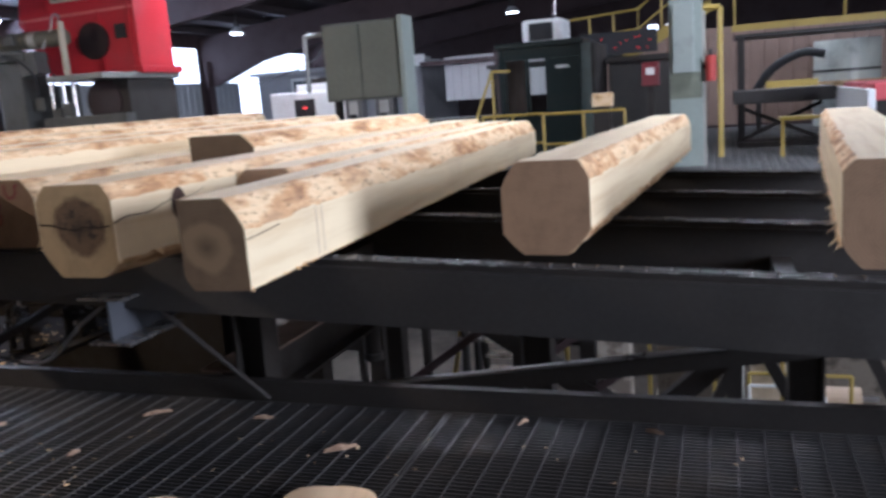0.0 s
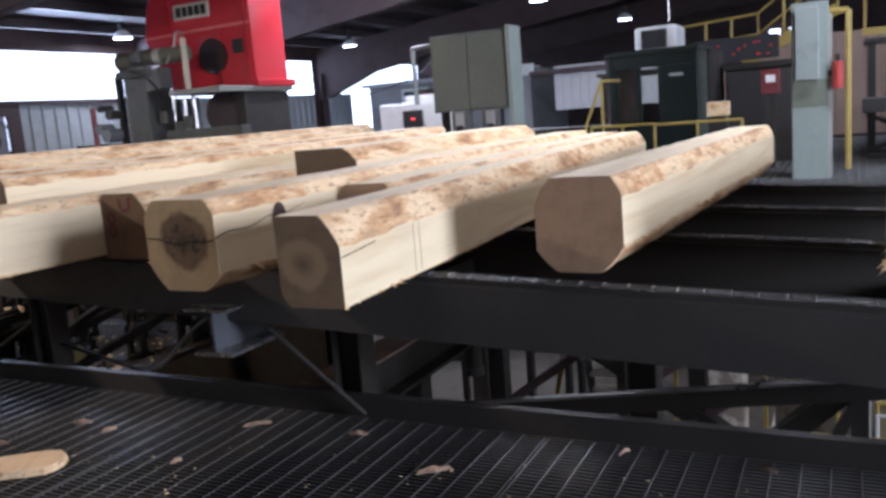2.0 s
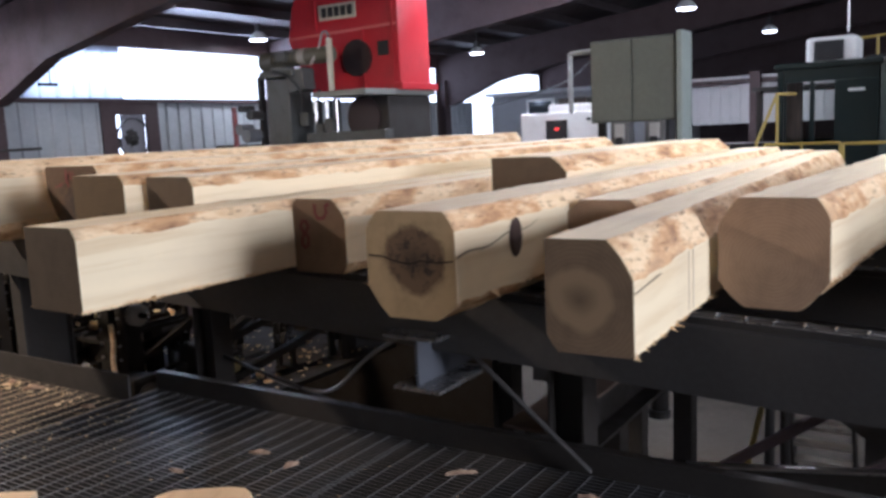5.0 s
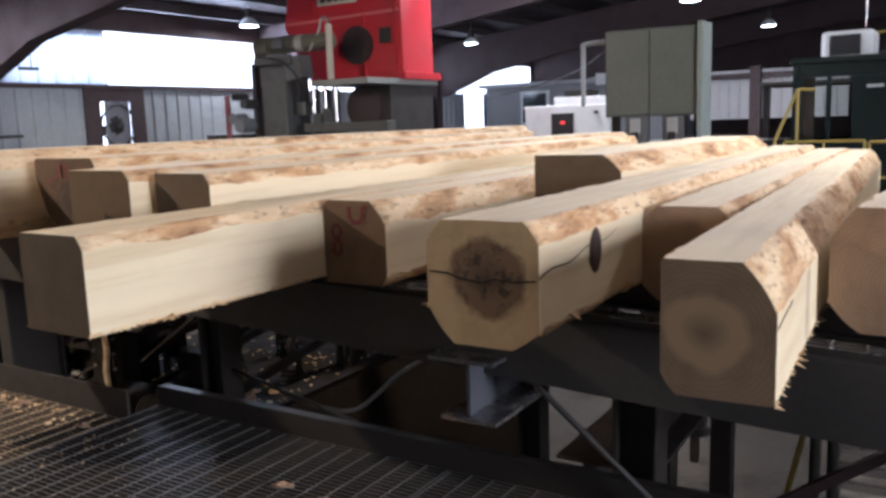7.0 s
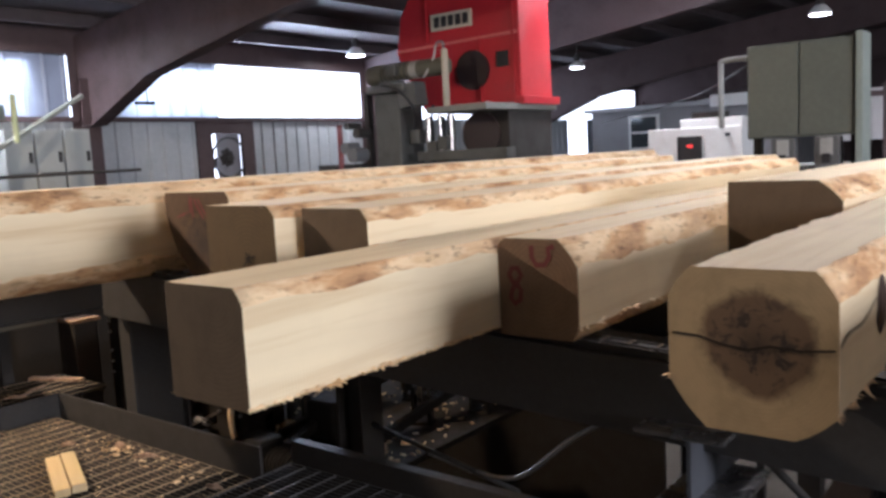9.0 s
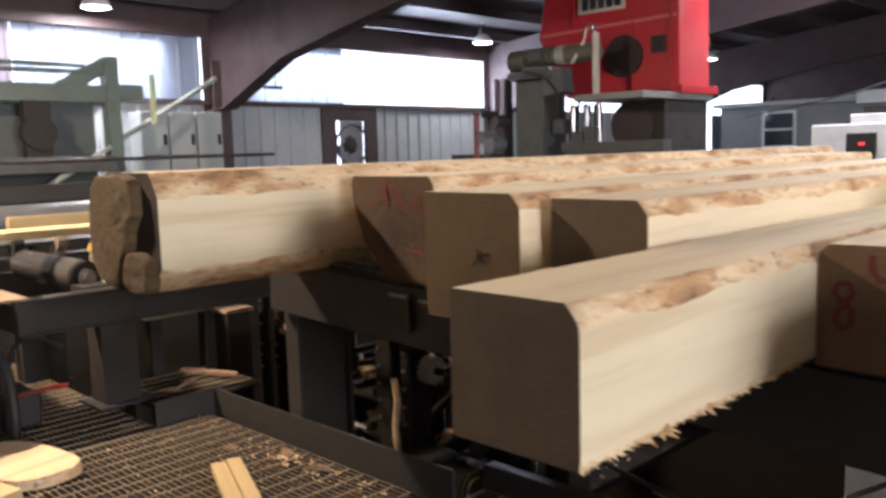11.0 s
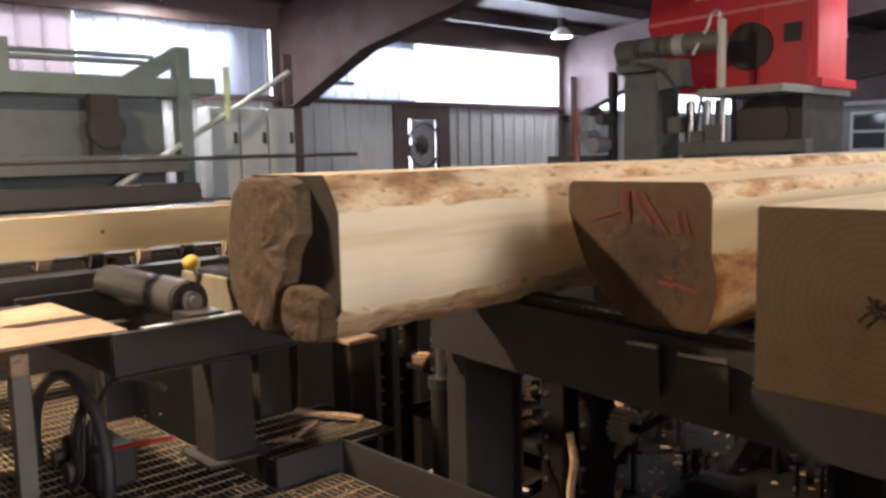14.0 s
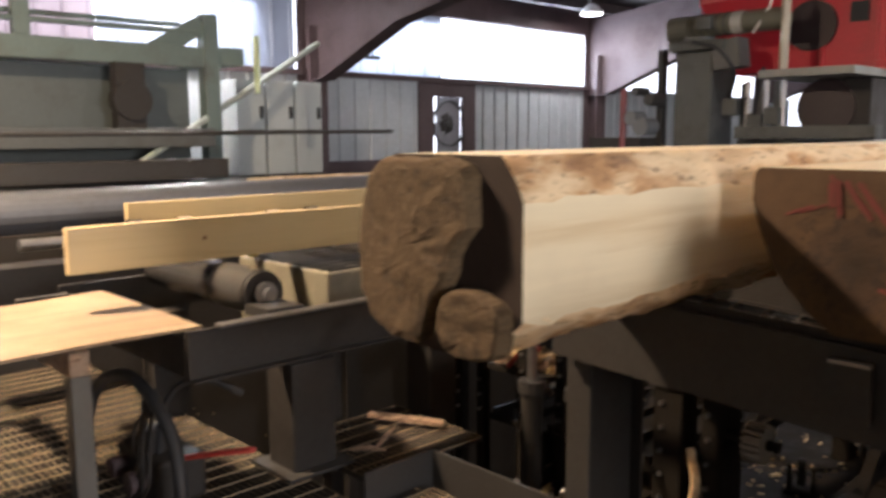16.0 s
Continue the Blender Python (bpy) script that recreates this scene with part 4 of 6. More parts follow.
# recessed dark web and rear flange imitate the post's shaded side
part("flange", bx(-6.35, -6.24, 4.34, 4.355, PIT, 0.74), STEEL_GREY, o)
part("flange", bx(-6.35, -6.24, 4.70, 4.715, PIT, 0.74), STEEL_DARK, o)
part("web", bx(-6.30, -6.29, 4.356, 4.699, PIT, 0.74), STEEL_DARK, o)
part("cap", bx(-6.40, -6.06, 4.33, 4.74, 0.742, 0.76), STEEL_GREY, o)
o = thing("timber_post", "dark square post with a wooden cap", "post")
part("shaft", bx(-7.62, -7.44, 4.62, 4.80, PIT, 0.50, 0.008), STEEL_DARK, o)
part("cap", bx(-7.64, -7.42, 4.60, 4.82, 0.50, 0.525, 0.006), SPLINTER, o, "worn wooden cap")
for x, y in ((-7.0, 4.9), (-6.75, 4.95)):
    o = thing("hydraulic_cylinder", "dark upright hydraulic cylinder in the pit", "cylinder", "hydraulic cylinders")
    part("barrel", rod(bmesh.new(), (x, y, -0.6), (x, y, 0.32), 0.055, 14), STEEL_DARK, o)
    part("rod", rod(bmesh.new(), (x, y, 0.32), (x, y, 0.66), 0.025, 10), STEEL_BARE, o)
    part("gland", rod(bmesh.new(), (x, y, 0.28), (x, y, 0.34), 0.07, 14), STEEL_GREY, o)
    part("foot", bx(x - 0.09, x + 0.09, y - 0.09, y + 0.09, PIT, -0.6), STEEL_DARK, o)
for k, (x, y, z) in enumerate(((-5.75, 4.85, -0.25), (-5.25, 5.0, -0.35), (-5.55, 5.3, -0.1), (-6.55, 5.2, -0.15))):
    o = thing("gear_motor", "gear motor beneath the deck, coloured near black for pit shade", "motor", "gear motors")
    part("case", bx(x - 0.13, x + 0.13, y - 0.11, y + 0.11, z - 0.14, z + 0.14, 0.03), PIT_SHADE, o)
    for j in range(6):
        part("cooling_fin", rod(bmesh.new(), (x + 0.15 + j * 0.035, y, z), (x + 0.165 + j * 0.035, y, z), 0.095, 16), PIT_SHADE, o)
    part("motor", rod(bmesh.new(), (x + 0.13, y, z), (x + 0.36, y, z), 0.07, 14), PIT_SHADE if k % 2 else painted("oily_yellow", (0.16, 0.12, 0.04), (0.08, 0.06, 0.03)), o)
    part("stand", bx(x - 0.1, x + 0.1, y - 0.08, y + 0.08, PIT, z - 0.14), PIT_SHADE, o)

o = thing("chip_pan", "dark steel pan in the pit heaped with pale wood chips", "pan")
part("pan", bx(-7.3, -5.1, 4.75, 7.2, -0.42, -0.38), PIT_SHADE, o)
part("lip", bx(-7.3, -5.1, 4.70, 4.74, -0.42, -0.30), PIT_SHADE, o)
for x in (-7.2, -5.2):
    part("leg", bx(x - 0.05, x + 0.05, 4.8, 4.9, PIT, -0.42), PIT_SHADE, o)
rng = random.Random(23)
for k in range(64):
    c0 = rng.choice(((-6.9, 5.0), (-5.9, 5.1), (-5.5, 5.5), (-6.3, 5.6)))
    x, y = min(-5.16, max(-7.2, rng.gauss(c0[0], 0.22))), max(4.80, rng.gauss(c0[1], 0.16))
    s = rng.uniform(0.012, 0.05)
    c = thing("pit_offcut", "pale torn wood piece lying in the chip pan", "wood chip", "pit wood pieces", at=pose(x, y, -0.379, 0, 0, rng.uniform(0, 180)))
    bm = bx(-s * 1.8, s * 1.8, -s * 0.45, s * 0.45, 0, s * rng.uniform(0.3, 1.2))
    for v in bm.verts:
        v.co += Vector((rng.uniform(-1, 1) * s, rng.uniform(-1, 1) * s * 0.4, abs(rng.uniform(0, 0.8)) * s if v.co.z > 0 else 0))
    part("piece", bm, (BARK, SPLINTER, BOARD)[k % 3], c)
for k in range(7):
    x = -7.1 + k * 0.31
    o = thing("pit_linkage", "dark steel linkage bar crossing the pit", "linkage", "pit linkages")
    part("bar", bar(bmesh.new(), (x, 4.85, -0.30 + 0.05 * (k % 3)), (x + 0.25 * (-1) ** k, 6.4, 0.10 + 0.08 * (k % 2)), 0.05, 0.06), PIT_SHADE, o)
    part("pin", rod(bmesh.new(), (x - 0.05, 4.95, -0.26 + 0.05 * (k % 3)), (x + 0.08, 4.95, -0.26 + 0.05 * (k % 3)), 0.022, 10), STEEL_BARE, o, "bright pin")
# near-black drive gear added to the far half of the pan to darken it
rng = random.Random(57)
for k in range(9):
    x, y = -7.05 + 0.22 * k, 5.75 + 0.42 * (k % 3)
    o = thing("chain_tensioner", "near-black chain tensioner added to darken the chip pan", "tensioner", "pit tensioners", at=pose(x, y, -0.379, 0, 0, rng.uniform(-25, 25)))
    h = rng.uniform(0.16, 0.34)
    part("foot", bx(-0.08, 0.08, -0.06, 0.06, 0, 0.02), PIT_SHADE, o)
    part("bracket", bx(-0.07, -0.05, -0.05, 0.05, 0.02, h), PIT_SHADE, o)
    part("bracket", bx(0.05, 0.07, -0.05, 0.05, 0.02, h), PIT_SHADE, o)
    part("sprocket", rod(bmesh.new(), (-0.02, 0, h - 0.05), (0.02, 0, h - 0.05), 0.075, 14), PIT_SHADE, o)
    part("axle", rod(bmesh.new(), (-0.10, 0, h - 0.05), (0.10, 0, h - 0.05), 0.014, 8), STEEL_BARE, o, "bright worn axle")
o = thing("pit_drive_shaft", "long near-black shaft on bearings added to darken the pit", "shaft")
part("shaft", rod(bmesh.new(), (-7.2, 6.85, -0.12), (-5.2, 6.85, -0.12), 0.05, 14), PIT_SHADE, o)
for x in (-7.0, -6.2, -5.4):
    part("bearing", bx(x - 0.05, x + 0.05, 6.77, 6.93, -0.379, -0.05, 0.01), PIT_SHADE, o)
    part("collar", rod(bmesh.new(), (x + 0.06, 6.85, -0.12), (x + 0.09, 6.85, -0.12), 0.065, 14), STEEL_BARE, o, "bright collar")
o = thing("catch_ledge", "ledge with catch bars beneath the deck end, black for pit shade", "ledge")
part("ledge", bx(-7.38, -6.36, 5.0, 5.9, 0.02, 0.05), PIT_SHADE, o)
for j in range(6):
    part("catch_bar", bx(-7.36 + j * 0.19, -7.33 + j * 0.19, 5.0, 5.9, 0.051, 0.09), PIT_SHADE, o)
part("support", bx(-6.5, -6.38, 5.5, 5.6, PIT, 0.02), PIT_SHADE, o)
part("support", bx(-7.36, -7.24, 5.5, 5.6, PIT, 0.02), PIT_SHADE, o)
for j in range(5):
    part("upright", bx(-7.30 + j * 0.22, -7.27 + j * 0.22, 5.86, 5.9, 0.09, 0.55), PIT_SHADE, o)
for j in range(26):
    s = rng.uniform(0.008, 0.028)
    c = thing("pit_offcut", "pale torn wood piece lying on the shade-black ledge", "wood chip", "pit wood pieces", at=pose(rng.uniform(-7.3, -6.42), rng.uniform(5.04, 5.8), 0.0905, rng.uniform(-8, 8), 0, rng.uniform(0, 180)))
    bm = bx(-s * 2.0, s * 2.0, -s * 0.4, s * 0.4, 0, s * rng.uniform(0.3, 1.4))
    for v in bm.verts:
        v.co += Vector((rng.uniform(-1, 1) * s, rng.uniform(-1, 1) * s * 0.4, rng.uniform(0, 0.9) * s if v.co.z > 0 else 0))
    part("piece", bm, (BARK, BOARD, SPLINTER)[j % 3], c)
o = thing("wood_strip", "long pale strip of wood dropped by the small grating", "wood offcut")
part("strip", bar(bmesh.new(), (-7.62, 4.36, 0.14), (-7.28, 4.56, 0.125), 0.06, 0.02), SPLINTER, o)

# machinery under the deck end
for x, w in ((-6.30, 0.07), (-6.08, 0.055)):
    o = thing("pit_post", "post under the deck end, coloured near black for pit shade", "post", "pit posts")
    part("shaft", bx(x - w, x + w, 5.0, 5.14, PIT, 0.44, 0.004), PIT_SHADE, o)
    part("cap", bx(x - w - 0.02, x + w + 0.02, 4.98, 5.16, 0.44, 0.455), STEEL_GREY, o)
    for j in range(5):
        part("bolt", rod(bmesh.new(), (x - w * 0.4, 4.985, 0.36 - 0.11 * j), (x - w * 0.4, 5.0, 0.36 - 0.11 * j), 0.011, 8), STEEL_BARE, o, "bright bolt head")
o = thing("drive_pinion", "pale worn toothed pinion on a short shaft", "gear")
bm = bmesh.new()
rod(bm, (-5.93, 5.02, 0.29), (-5.85, 5.02, 0.29), 0.062, 24)
part("wheel", bm, DUSTY_STEEL, o)
for k in range(16):
    part("tooth", box(bmesh.new(), -5.93, -5.85, -0.007, 0.007, 0.060, 0.082, 0, Matrix.Translation((0, 5.02, 0.29)) @ Matrix.Rotation(6.2832 * k / 16, 4, "X")), DUSTY_STEEL, o)
part("shaft", rod(bmesh.new(), (-6.03, 5.02, 0.29), (-5.80, 5.02, 0.29), 0.022, 12), PIT_SHADE, o)
o = thing("bark_strip", "curved golden strip of bark leaning on a pit post", "wood offcut")
bm = bmesh.new()
hose(bm, [(-6.12, 4.96, -0.30), (-6.15, 4.955, -0.10), (-6.13, 4.96, 0.06), (-6.17, 4.975, 0.20)], 0.02, 6)
part("strip", bm, BARK, o)
o = thing("debris_ledge", "dark ledge beneath the deck heaped with pale splinters", "ledge")
part("ledge", bx(-7.40, -6.98, 5.0, 5.5, 0.30, 0.33), PIT_SHADE, o)
for x in (-7.38, -7.0):
    part("leg", bx(x - 0.02, x + 0.02, 5.3, 5.34, 0.09, 0.30), PIT_SHADE, o)
rng = random.Random(31)
for j in range(34):
    sz = rng.uniform(0.010, 0.034)
    c = thing("pit_offcut", "pale torn wood piece lying on the shade-black ledge", "wood chip", "pit wood pieces", at=pose(rng.uniform(-7.36, -7.02), rng.uniform(5.03, 5.35), 0.331, rng.uniform(-8, 8), 0, rng.uniform(0, 180)))
    bm = bx(-sz * 2.4, sz * 2.4, -sz * 0.4, sz * 0.4, 0, sz * rng.uniform(0.3, 1.3))
    for v in bm.verts:
        v.co += Vector((rng.uniform(-1, 1) * sz, rng.uniform(-1, 1) * sz * 0.4, rng.uniform(0, 0.9) * sz if v.co.z > 0 else 0))
    part("piece", bm, (BARK, BOARD, SPLINTER)[j % 3], c)
for x, y in ((-7.62, 5.0), (-7.50, 5.05), (-7.12, 4.96), (-6.92, 5.02)):
    o = thing("drilled_upright", "dark drilled steel upright with bright bolts", "post", "drilled uprights")
    part("bar", bx(x - 0.028, x + 0.028, y, y + 0.05, PIT, 0.62), PIT_SHADE, o)
    for j in range(6):
        z = 0.52 - 0.105 * j + 0.02 * ((j * 7) % 3)
        part("bolt", rod(bmesh.new(), (x, y - 0.012, z), (x, y, z), 0.010, 8), STEEL_BARE, o, "bright bolt head")
conduit("red_hose", [(-7.25, 5.0, 0.335), (-7.20, 5.02, 0.40), (-7.15, 5.06, 0.46), (-7.12, 5.1, 0.43)], 0.014, REDHOSE, "short red hose end on the debris ledge", "hose")

# ---- roller bed and bench beside the walkway ----
o = thing("roller_frame", "dark steel frame of a roller bed on legs", "roller conveyor")
part("side_plate", bx(-7.40, -7.375, 3.28, 5.6, 0.60, 0.79), STEEL_DARK, o)
part("flange", bx(-7.40, -7.33, 3.28, 5.6, 0.59, 0.60), STEEL_DARK, o)
part("top_edge", bx(-7.42, -7.36, 3.42, 5.6, 0.79, 0.80), STEEL_BARE, o, "bright worn edge")
part("side_plate", bx(-8.80, -8.775, 3.28, 5.6, 0.60, 0.79), STEEL_DARK, o)
part("cross_plate", bx(-8.77, -7.41, 3.28, 3.30, 0.60, 0.76), STEEL_DARK, o)
part("leg", bx(-7.50, -7.30, 3.70, 3.92, 0.10, 0.59, 0.005), STEEL_DARK, o)
part("foot_plate", bx(-7.56, -7.24, 3.64, 3.98, 0.103, 0.118), STEEL_GREY, o)
part("leg", bx(-8.80, -8.66, 3.70, 3.9, 0.0, 0.59), STEEL_DARK, o)
part("leg", bx(-7.46, -7.32, 5.3, 5.45, PIT, 0.59), STEEL_DARK, o)
for y in (3.76, 5.0):
    r = thing("conveyor_roller", "smooth dark steel conveyor roller with end bearing", "roller", "conveyor rollers")
    part("drum", rod(bmesh.new(), (-8.62, y, 0.850), (-7.92, y, 0.850), 0.100, 40), painted("polished_dark_steel", (0.07, 0.066, 0.063), (0.05, 0.045, 0.04), 0.16, 0.5), r)
    part("sleeve", rod(bmesh.new(), (-7.93, y, 0.850), (-7.63, y, 0.850), 0.103, 40), painted("dusty_sleeve", (0.085, 0.08, 0.074), (0.05, 0.04, 0.03), 0.3, 0.4), r, "dusty worn sleeve")
    part("end_disc", rod(bmesh.new(), (-7.629, y, 0.850), (-7.60, y, 0.850), 0.098, 28), STEEL_DARK, r)
    part("hub", rod(bmesh.new(), (-7.60, y, 0.850), (-7.57, y, 0.850), 0.052, 20), STEEL_BARE, r)
    part("shaft", rod(bmesh.new(), (-8.78, y, 0.850), (-7.54, y, 0.850), 0.030, 14), STEEL_BARE, r)
    part("bearing_foot", bx(-7.62, -7.42, y - 0.09, y + 0.09, 0.765, 0.815, 0.004), STEEL_GREY, r)
o = thing("gear_box", "grey gear box with an expanded metal cover", "gear box")
part("case", bx(-8.5, -7.66, 4.15, 4.65, 0.5, 0.885, 0.01), painted("putty_paint", (0.19, 0.17, 0.12), (0.10, 0.08, 0.05)), o)
bm = bmesh.new()
for k in range(9):
    bar(bm, (-8.46 + k * 0.09, 4.17, 0.893), (-8.40 + k * 0.09, 4.63, 0.893), 0.012, 0.012)
    bar(bm, (-8.40 + k * 0.09, 4.17, 0.893), (-8.46 + k * 0.09, 4.63, 0.893), 0.012, 0.012)
part("mesh_cover", bm, STEEL_GREY, o)
bm = bmesh.new()
bmesh.ops.create_uvsphere(bm, u_segments=14, v_segments=8, radius=0.05, matrix=Matrix.Translation((-8.30, 4.12, 0.95)))
part("knob", bm, painted("knob_yellow", (0.50, 0.36, 0.06)), o, "yellow round knob", smooth=True)
part("stem", rod(bmesh.new(), (-8.30, 4.155, 0.86), (-8.30, 4.125, 0.93), 0.012, 8), STEEL_BARE, o)
for x in (-8.35, -7.85):
    part("leg", bx(x - 0.04, x + 0.04, 4.25, 4.33, PIT, 0.5), STEEL_DARK, o)
o = thing("plywood_sheet", "warped pale plywood sheet lying on the bench frame", "plywood")
bm = bmesh.new()
P = [(-7.43, 3.37), (-8.44, 3.36), (-8.36, 2.36), (-7.33, 2.07)]
grid = []
for i in range(9):
    row = []
    for j in range(5):
        u, v = i / 8, j / 4
        a = Vector(P[0]).lerp(Vector(P[3]), u)
        b = Vector(P[1]).lerp(Vector(P[2]), u)
        p = a.lerp(b, v)
        row.append((p.x, p.y, 0.795 + 0.035 * u * u + 0.008 * math.sin(5 * u + 2 * v)))
    grid.append(row)
for dz, flip in ((0, 0), (-0.012, 1)):
    vs = [[bm.verts.new((x, y, z + dz)) for x, y, z in row] for row in grid]
    for i in range(8):
        for j in range(4):
            bm.faces.new((vs[i][j], vs[i + 1][j], vs[i + 1][j + 1], vs[i][j + 1]))
bmesh.ops.bridge_loops(bm, edges=[e for e in bm.edges if e.is_boundary])
part("sheet", bm, sawn("worn_plywood", (0.26, 0.18, 0.105), (0.19, 0.125, 0.07)), o)
o = thing("bench_frame", "pale wooden-topped steel bench frame on the walkway", "bench")
part("leg", bx(-7.80, -7.72, 2.95, 3.03, 0.0, 0.60, 0.004), painted("grey_tube", (0.10, 0.09, 0.075), (0.14, 0.11, 0.08)), o)
part("rail", bx(-9.2, -7.72, 2.95, 3.03, 0.60, 0.70, 0.006), SPLINTER, o, "worn wooden rail")
part("leg", bx(-9.2, -9.12, 2.95, 3.03, 0.0, 0.60), STEEL_GREY, o)
part("rest", bx(-8.65, -8.6, 3.03, 3.27, 0.70, 0.775), STEEL_GREY, o)
conduit("hydraulic_hose", [(-7.40, 3.22, -0.02), (-7.37, 3.22, 0.18), (-7.42, 3.22, 0.36), (-7.55, 3.21, 0.49), (-7.74, 3.2, 0.55), (-7.95, 3.19, 0.51), (-8.12, 3.18, 0.40), (-8.20, 3.17, 0.25), (-8.22, 3.17, 0.10), (-8.20, 3.17, -0.02)], 0.028, BLACK, "thick black hydraulic hose arching over the grating", "hose")
conduit("hydraulic_hose", [(-7.36, 3.5, 0.5), (-7.46, 3.4, 0.56), (-7.62, 3.33, 0.50), (-7.72, 3.3, 0.3), (-7.70, 3.28, 0.05)], 0.014, BLACK, "thin black hose by the roller bed", "hose")
conduit("red_hose", [(-7.2, 3.45, 0.32), (-7.45, 3.36, 0.25), (-7.7, 3.30, 0.16), (-7.85, 3.3, 0.03)], 0.013, REDHOSE, "red hose lying by the roller bed", "hose")
conduit("red_hose", [(-6.5, 4.6, 0.25), (-6.62, 4.75, 0.42), (-6.7, 5.0, 0.3)], 0.014, REDHOSE, "short red hose in the pit", "hose")
for k in range(5):
    rng = random.Random(k)
    x = -7.65 - 0.1 * rng.random()
    conduit("cable", [(x, 3.25, 0.45), (x - 0.1 + 0.2 * rng.random(), 3.2, 0.3), (x + 0.1 * rng.random(), 3.18, 0.12), (x - 0.15 * rng.random(), 3.16, 0.015)], 0.008, STEEL_DARK, "dusty cable hanging under the roller bed", "cable")
o = thing("valve_block", "dusty dark valve block under the roller bed", "valve")
part("block", bx(-8.0, -7.6, 3.22, 3.45, 0.0, 0.20, 0.02), STEEL_DARK, o)
part("port", rod(bmesh.new(), (-7.9, 3.15, 0.12), (-7.9, 3.22, 0.12), 0.045, 12), RUST, o)
part("port", rod(bmesh.new(), (-7.72, 3.15, 0.10), (-7.72, 3.22, 0.10), 0.05, 12), RUST, o)
part("cap", rod(bmesh.new(), (-7.78, 3.3, 0.20), (-7.78, 3.3, 0.30), 0.06, 12), STEEL_GREY, o)

# far side of the roller bed: transfer shafts, trough and second board
o = thing("transfer_shaft", "row of dark transfer discs on a shaft", "shaft")
part("shaft", rod(bmesh.new(), (-9.45, 3.3, 0.93), (-9.45, 7.0, 0.93), 0.035, 12), STEEL_BARE, o)
for k in range(9):
    part("disc", rod(bmesh.new(), (-9.45, 3.6 + k * 0.33, 0.93), (-9.45, 3.68 + k * 0.33, 0.93), 0.10 if k % 3 else 0.075, 16), BLACK if k % 2 else painted("tan_disc", (0.30, 0.24, 0.17)), o)
part("bearer", bx(-9.56, -9.34, 3.0, 7.0, 0.60, 0.82), STEEL_DARK, o)
for y in (4.2, 5.6, 6.9):
    part("leg", bx(-9.52, -9.38, y - 0.07, y + 0.07, PIT, 0.60), STEEL_DARK, o)
for y in (4.1, 5.5, 6.9):
    part("rest", bx(-9.55, -9.47, y, y + 0.04, 0.82, 0.998), STEEL_DARK, o)
trough = thing("pipe_trough", "long grey rounded steel trough beside the green machine", "trough")
part("pipe", rod(bmesh.new(), (-10.4, -2.0, 1.02), (-10.4, 9.0, 1.02), 0.16, 24), painted("grey_blue_steel", (0.12, 0.125, 0.14), (0.07, 0.065, 0.06), 0.4, 0.4), trough)
part("base", bx(-10.6, -10.2, -2.0, 9.0, PIT, 0.9), STEEL_DARK, trough)
back_board = thing("board", "pale yellow sawn board lying on the far transfer", "board", "sawn boards")
part("plank", bx(-9.54, -9.49, 3.95, 7.2, 1.0, 1.13, 0.003), BOARD, back_board)
board = thing("board", "pale yellow sawn board being turned on the rollers", "board", "sawn boards", at=pose(-8.0, 2.72, 1.0))
part("plank", bx(-0.024, 0.024, 0, 4.2, -0.075, 0.125, 0.003), BOARD, board)
bm = bmesh.new()
rod(bm, (0.0235, 0.62, 0.03), (0.0255, 0.62, 0.03), 0.011, 10)
part("knot", bm, plain("small_knot", (0.25, 0.12, 0.05)), board, "small brown knot")
arms = []
for y in (5.0, 6.2):
    arm = thing("lift_arm", "dark steel lifting arm carrying the board", "lifting arm", "lifting arms", at=pose(-8.0, y, 0.95))
    part("pad", bx(-0.10, 0.10, -0.03, 0.03, -0.02, 0.0), STEEL_BARE, arm)
    part("stem", bx(-0.03, 0.03, -0.03, 0.03, -3.40, -0.021), STEEL_DARK, arm)
    arms.append(arm)

# ---- green sorting machine by the west wall ----
gm = thing("green_machine", "large grey-green steel sorting machine with rails and brace", "machine")
gm.location = (0, -0.12, 0)
part("post", bx(-13.1, -12.92, 6.45, 6.62, PIT, 2.86, 0.01), GREEN_MACHINE, gm)
part("gusset", bar(bmesh.new(), (-13.0, 6.46, 2.75), (-13.0, 5.85, 2.40), 0.04, 0.20), GREEN_MACHINE, gm)
part("top_beam", bx(-13.08, -12.94, -2.0, 6.45, 2.28, 2.50, 0.01), GREEN_MACHINE, gm)
part("top_rail", rod(bmesh.new(), (-13.0, -2.0, 2.62), (-13.0, 6.4, 2.66), 0.03, 10), GREEN_MACHINE, gm)
part("top_rail", rod(bmesh.new(), (-13.4, -2.0, 2.74), (-13.4, 6.4, 2.78), 0.03, 10), GREEN_MACHINE, gm)
for y in (1.2, 2.9, 4.6):
    part("stanchion", bx(-13.06, -12.96, y - 0.08, y + 0.08, 2.50, 2.84, 0.008), GREEN_MACHINE, gm)
part("cross_head", bx(-13.9, -12.95, 6.62, 6.95, 2.32, 2.52, 0.01), GREEN_MACHINE, gm)
part("lower_beam", bx(-13.0, -12.75, -2.0, 6.45, 1.42, 1.62, 0.01), MACHINE_GREY, gm)
part("deck_plate", bx(-13.4, -11.6, -2.0, 7.0, 1.00, 1.06), STEEL_GREY, gm)
part("body", bx(-13.5, -12.4, -2.0, 6.4, PIT, 1.00, 0.02), STEEL_GREY, gm)
part("middle_beam", bx(-12.7, -12.4, -2.0, 6.4, 1.10, 1.30, 0.01), STEEL_GREY, gm)
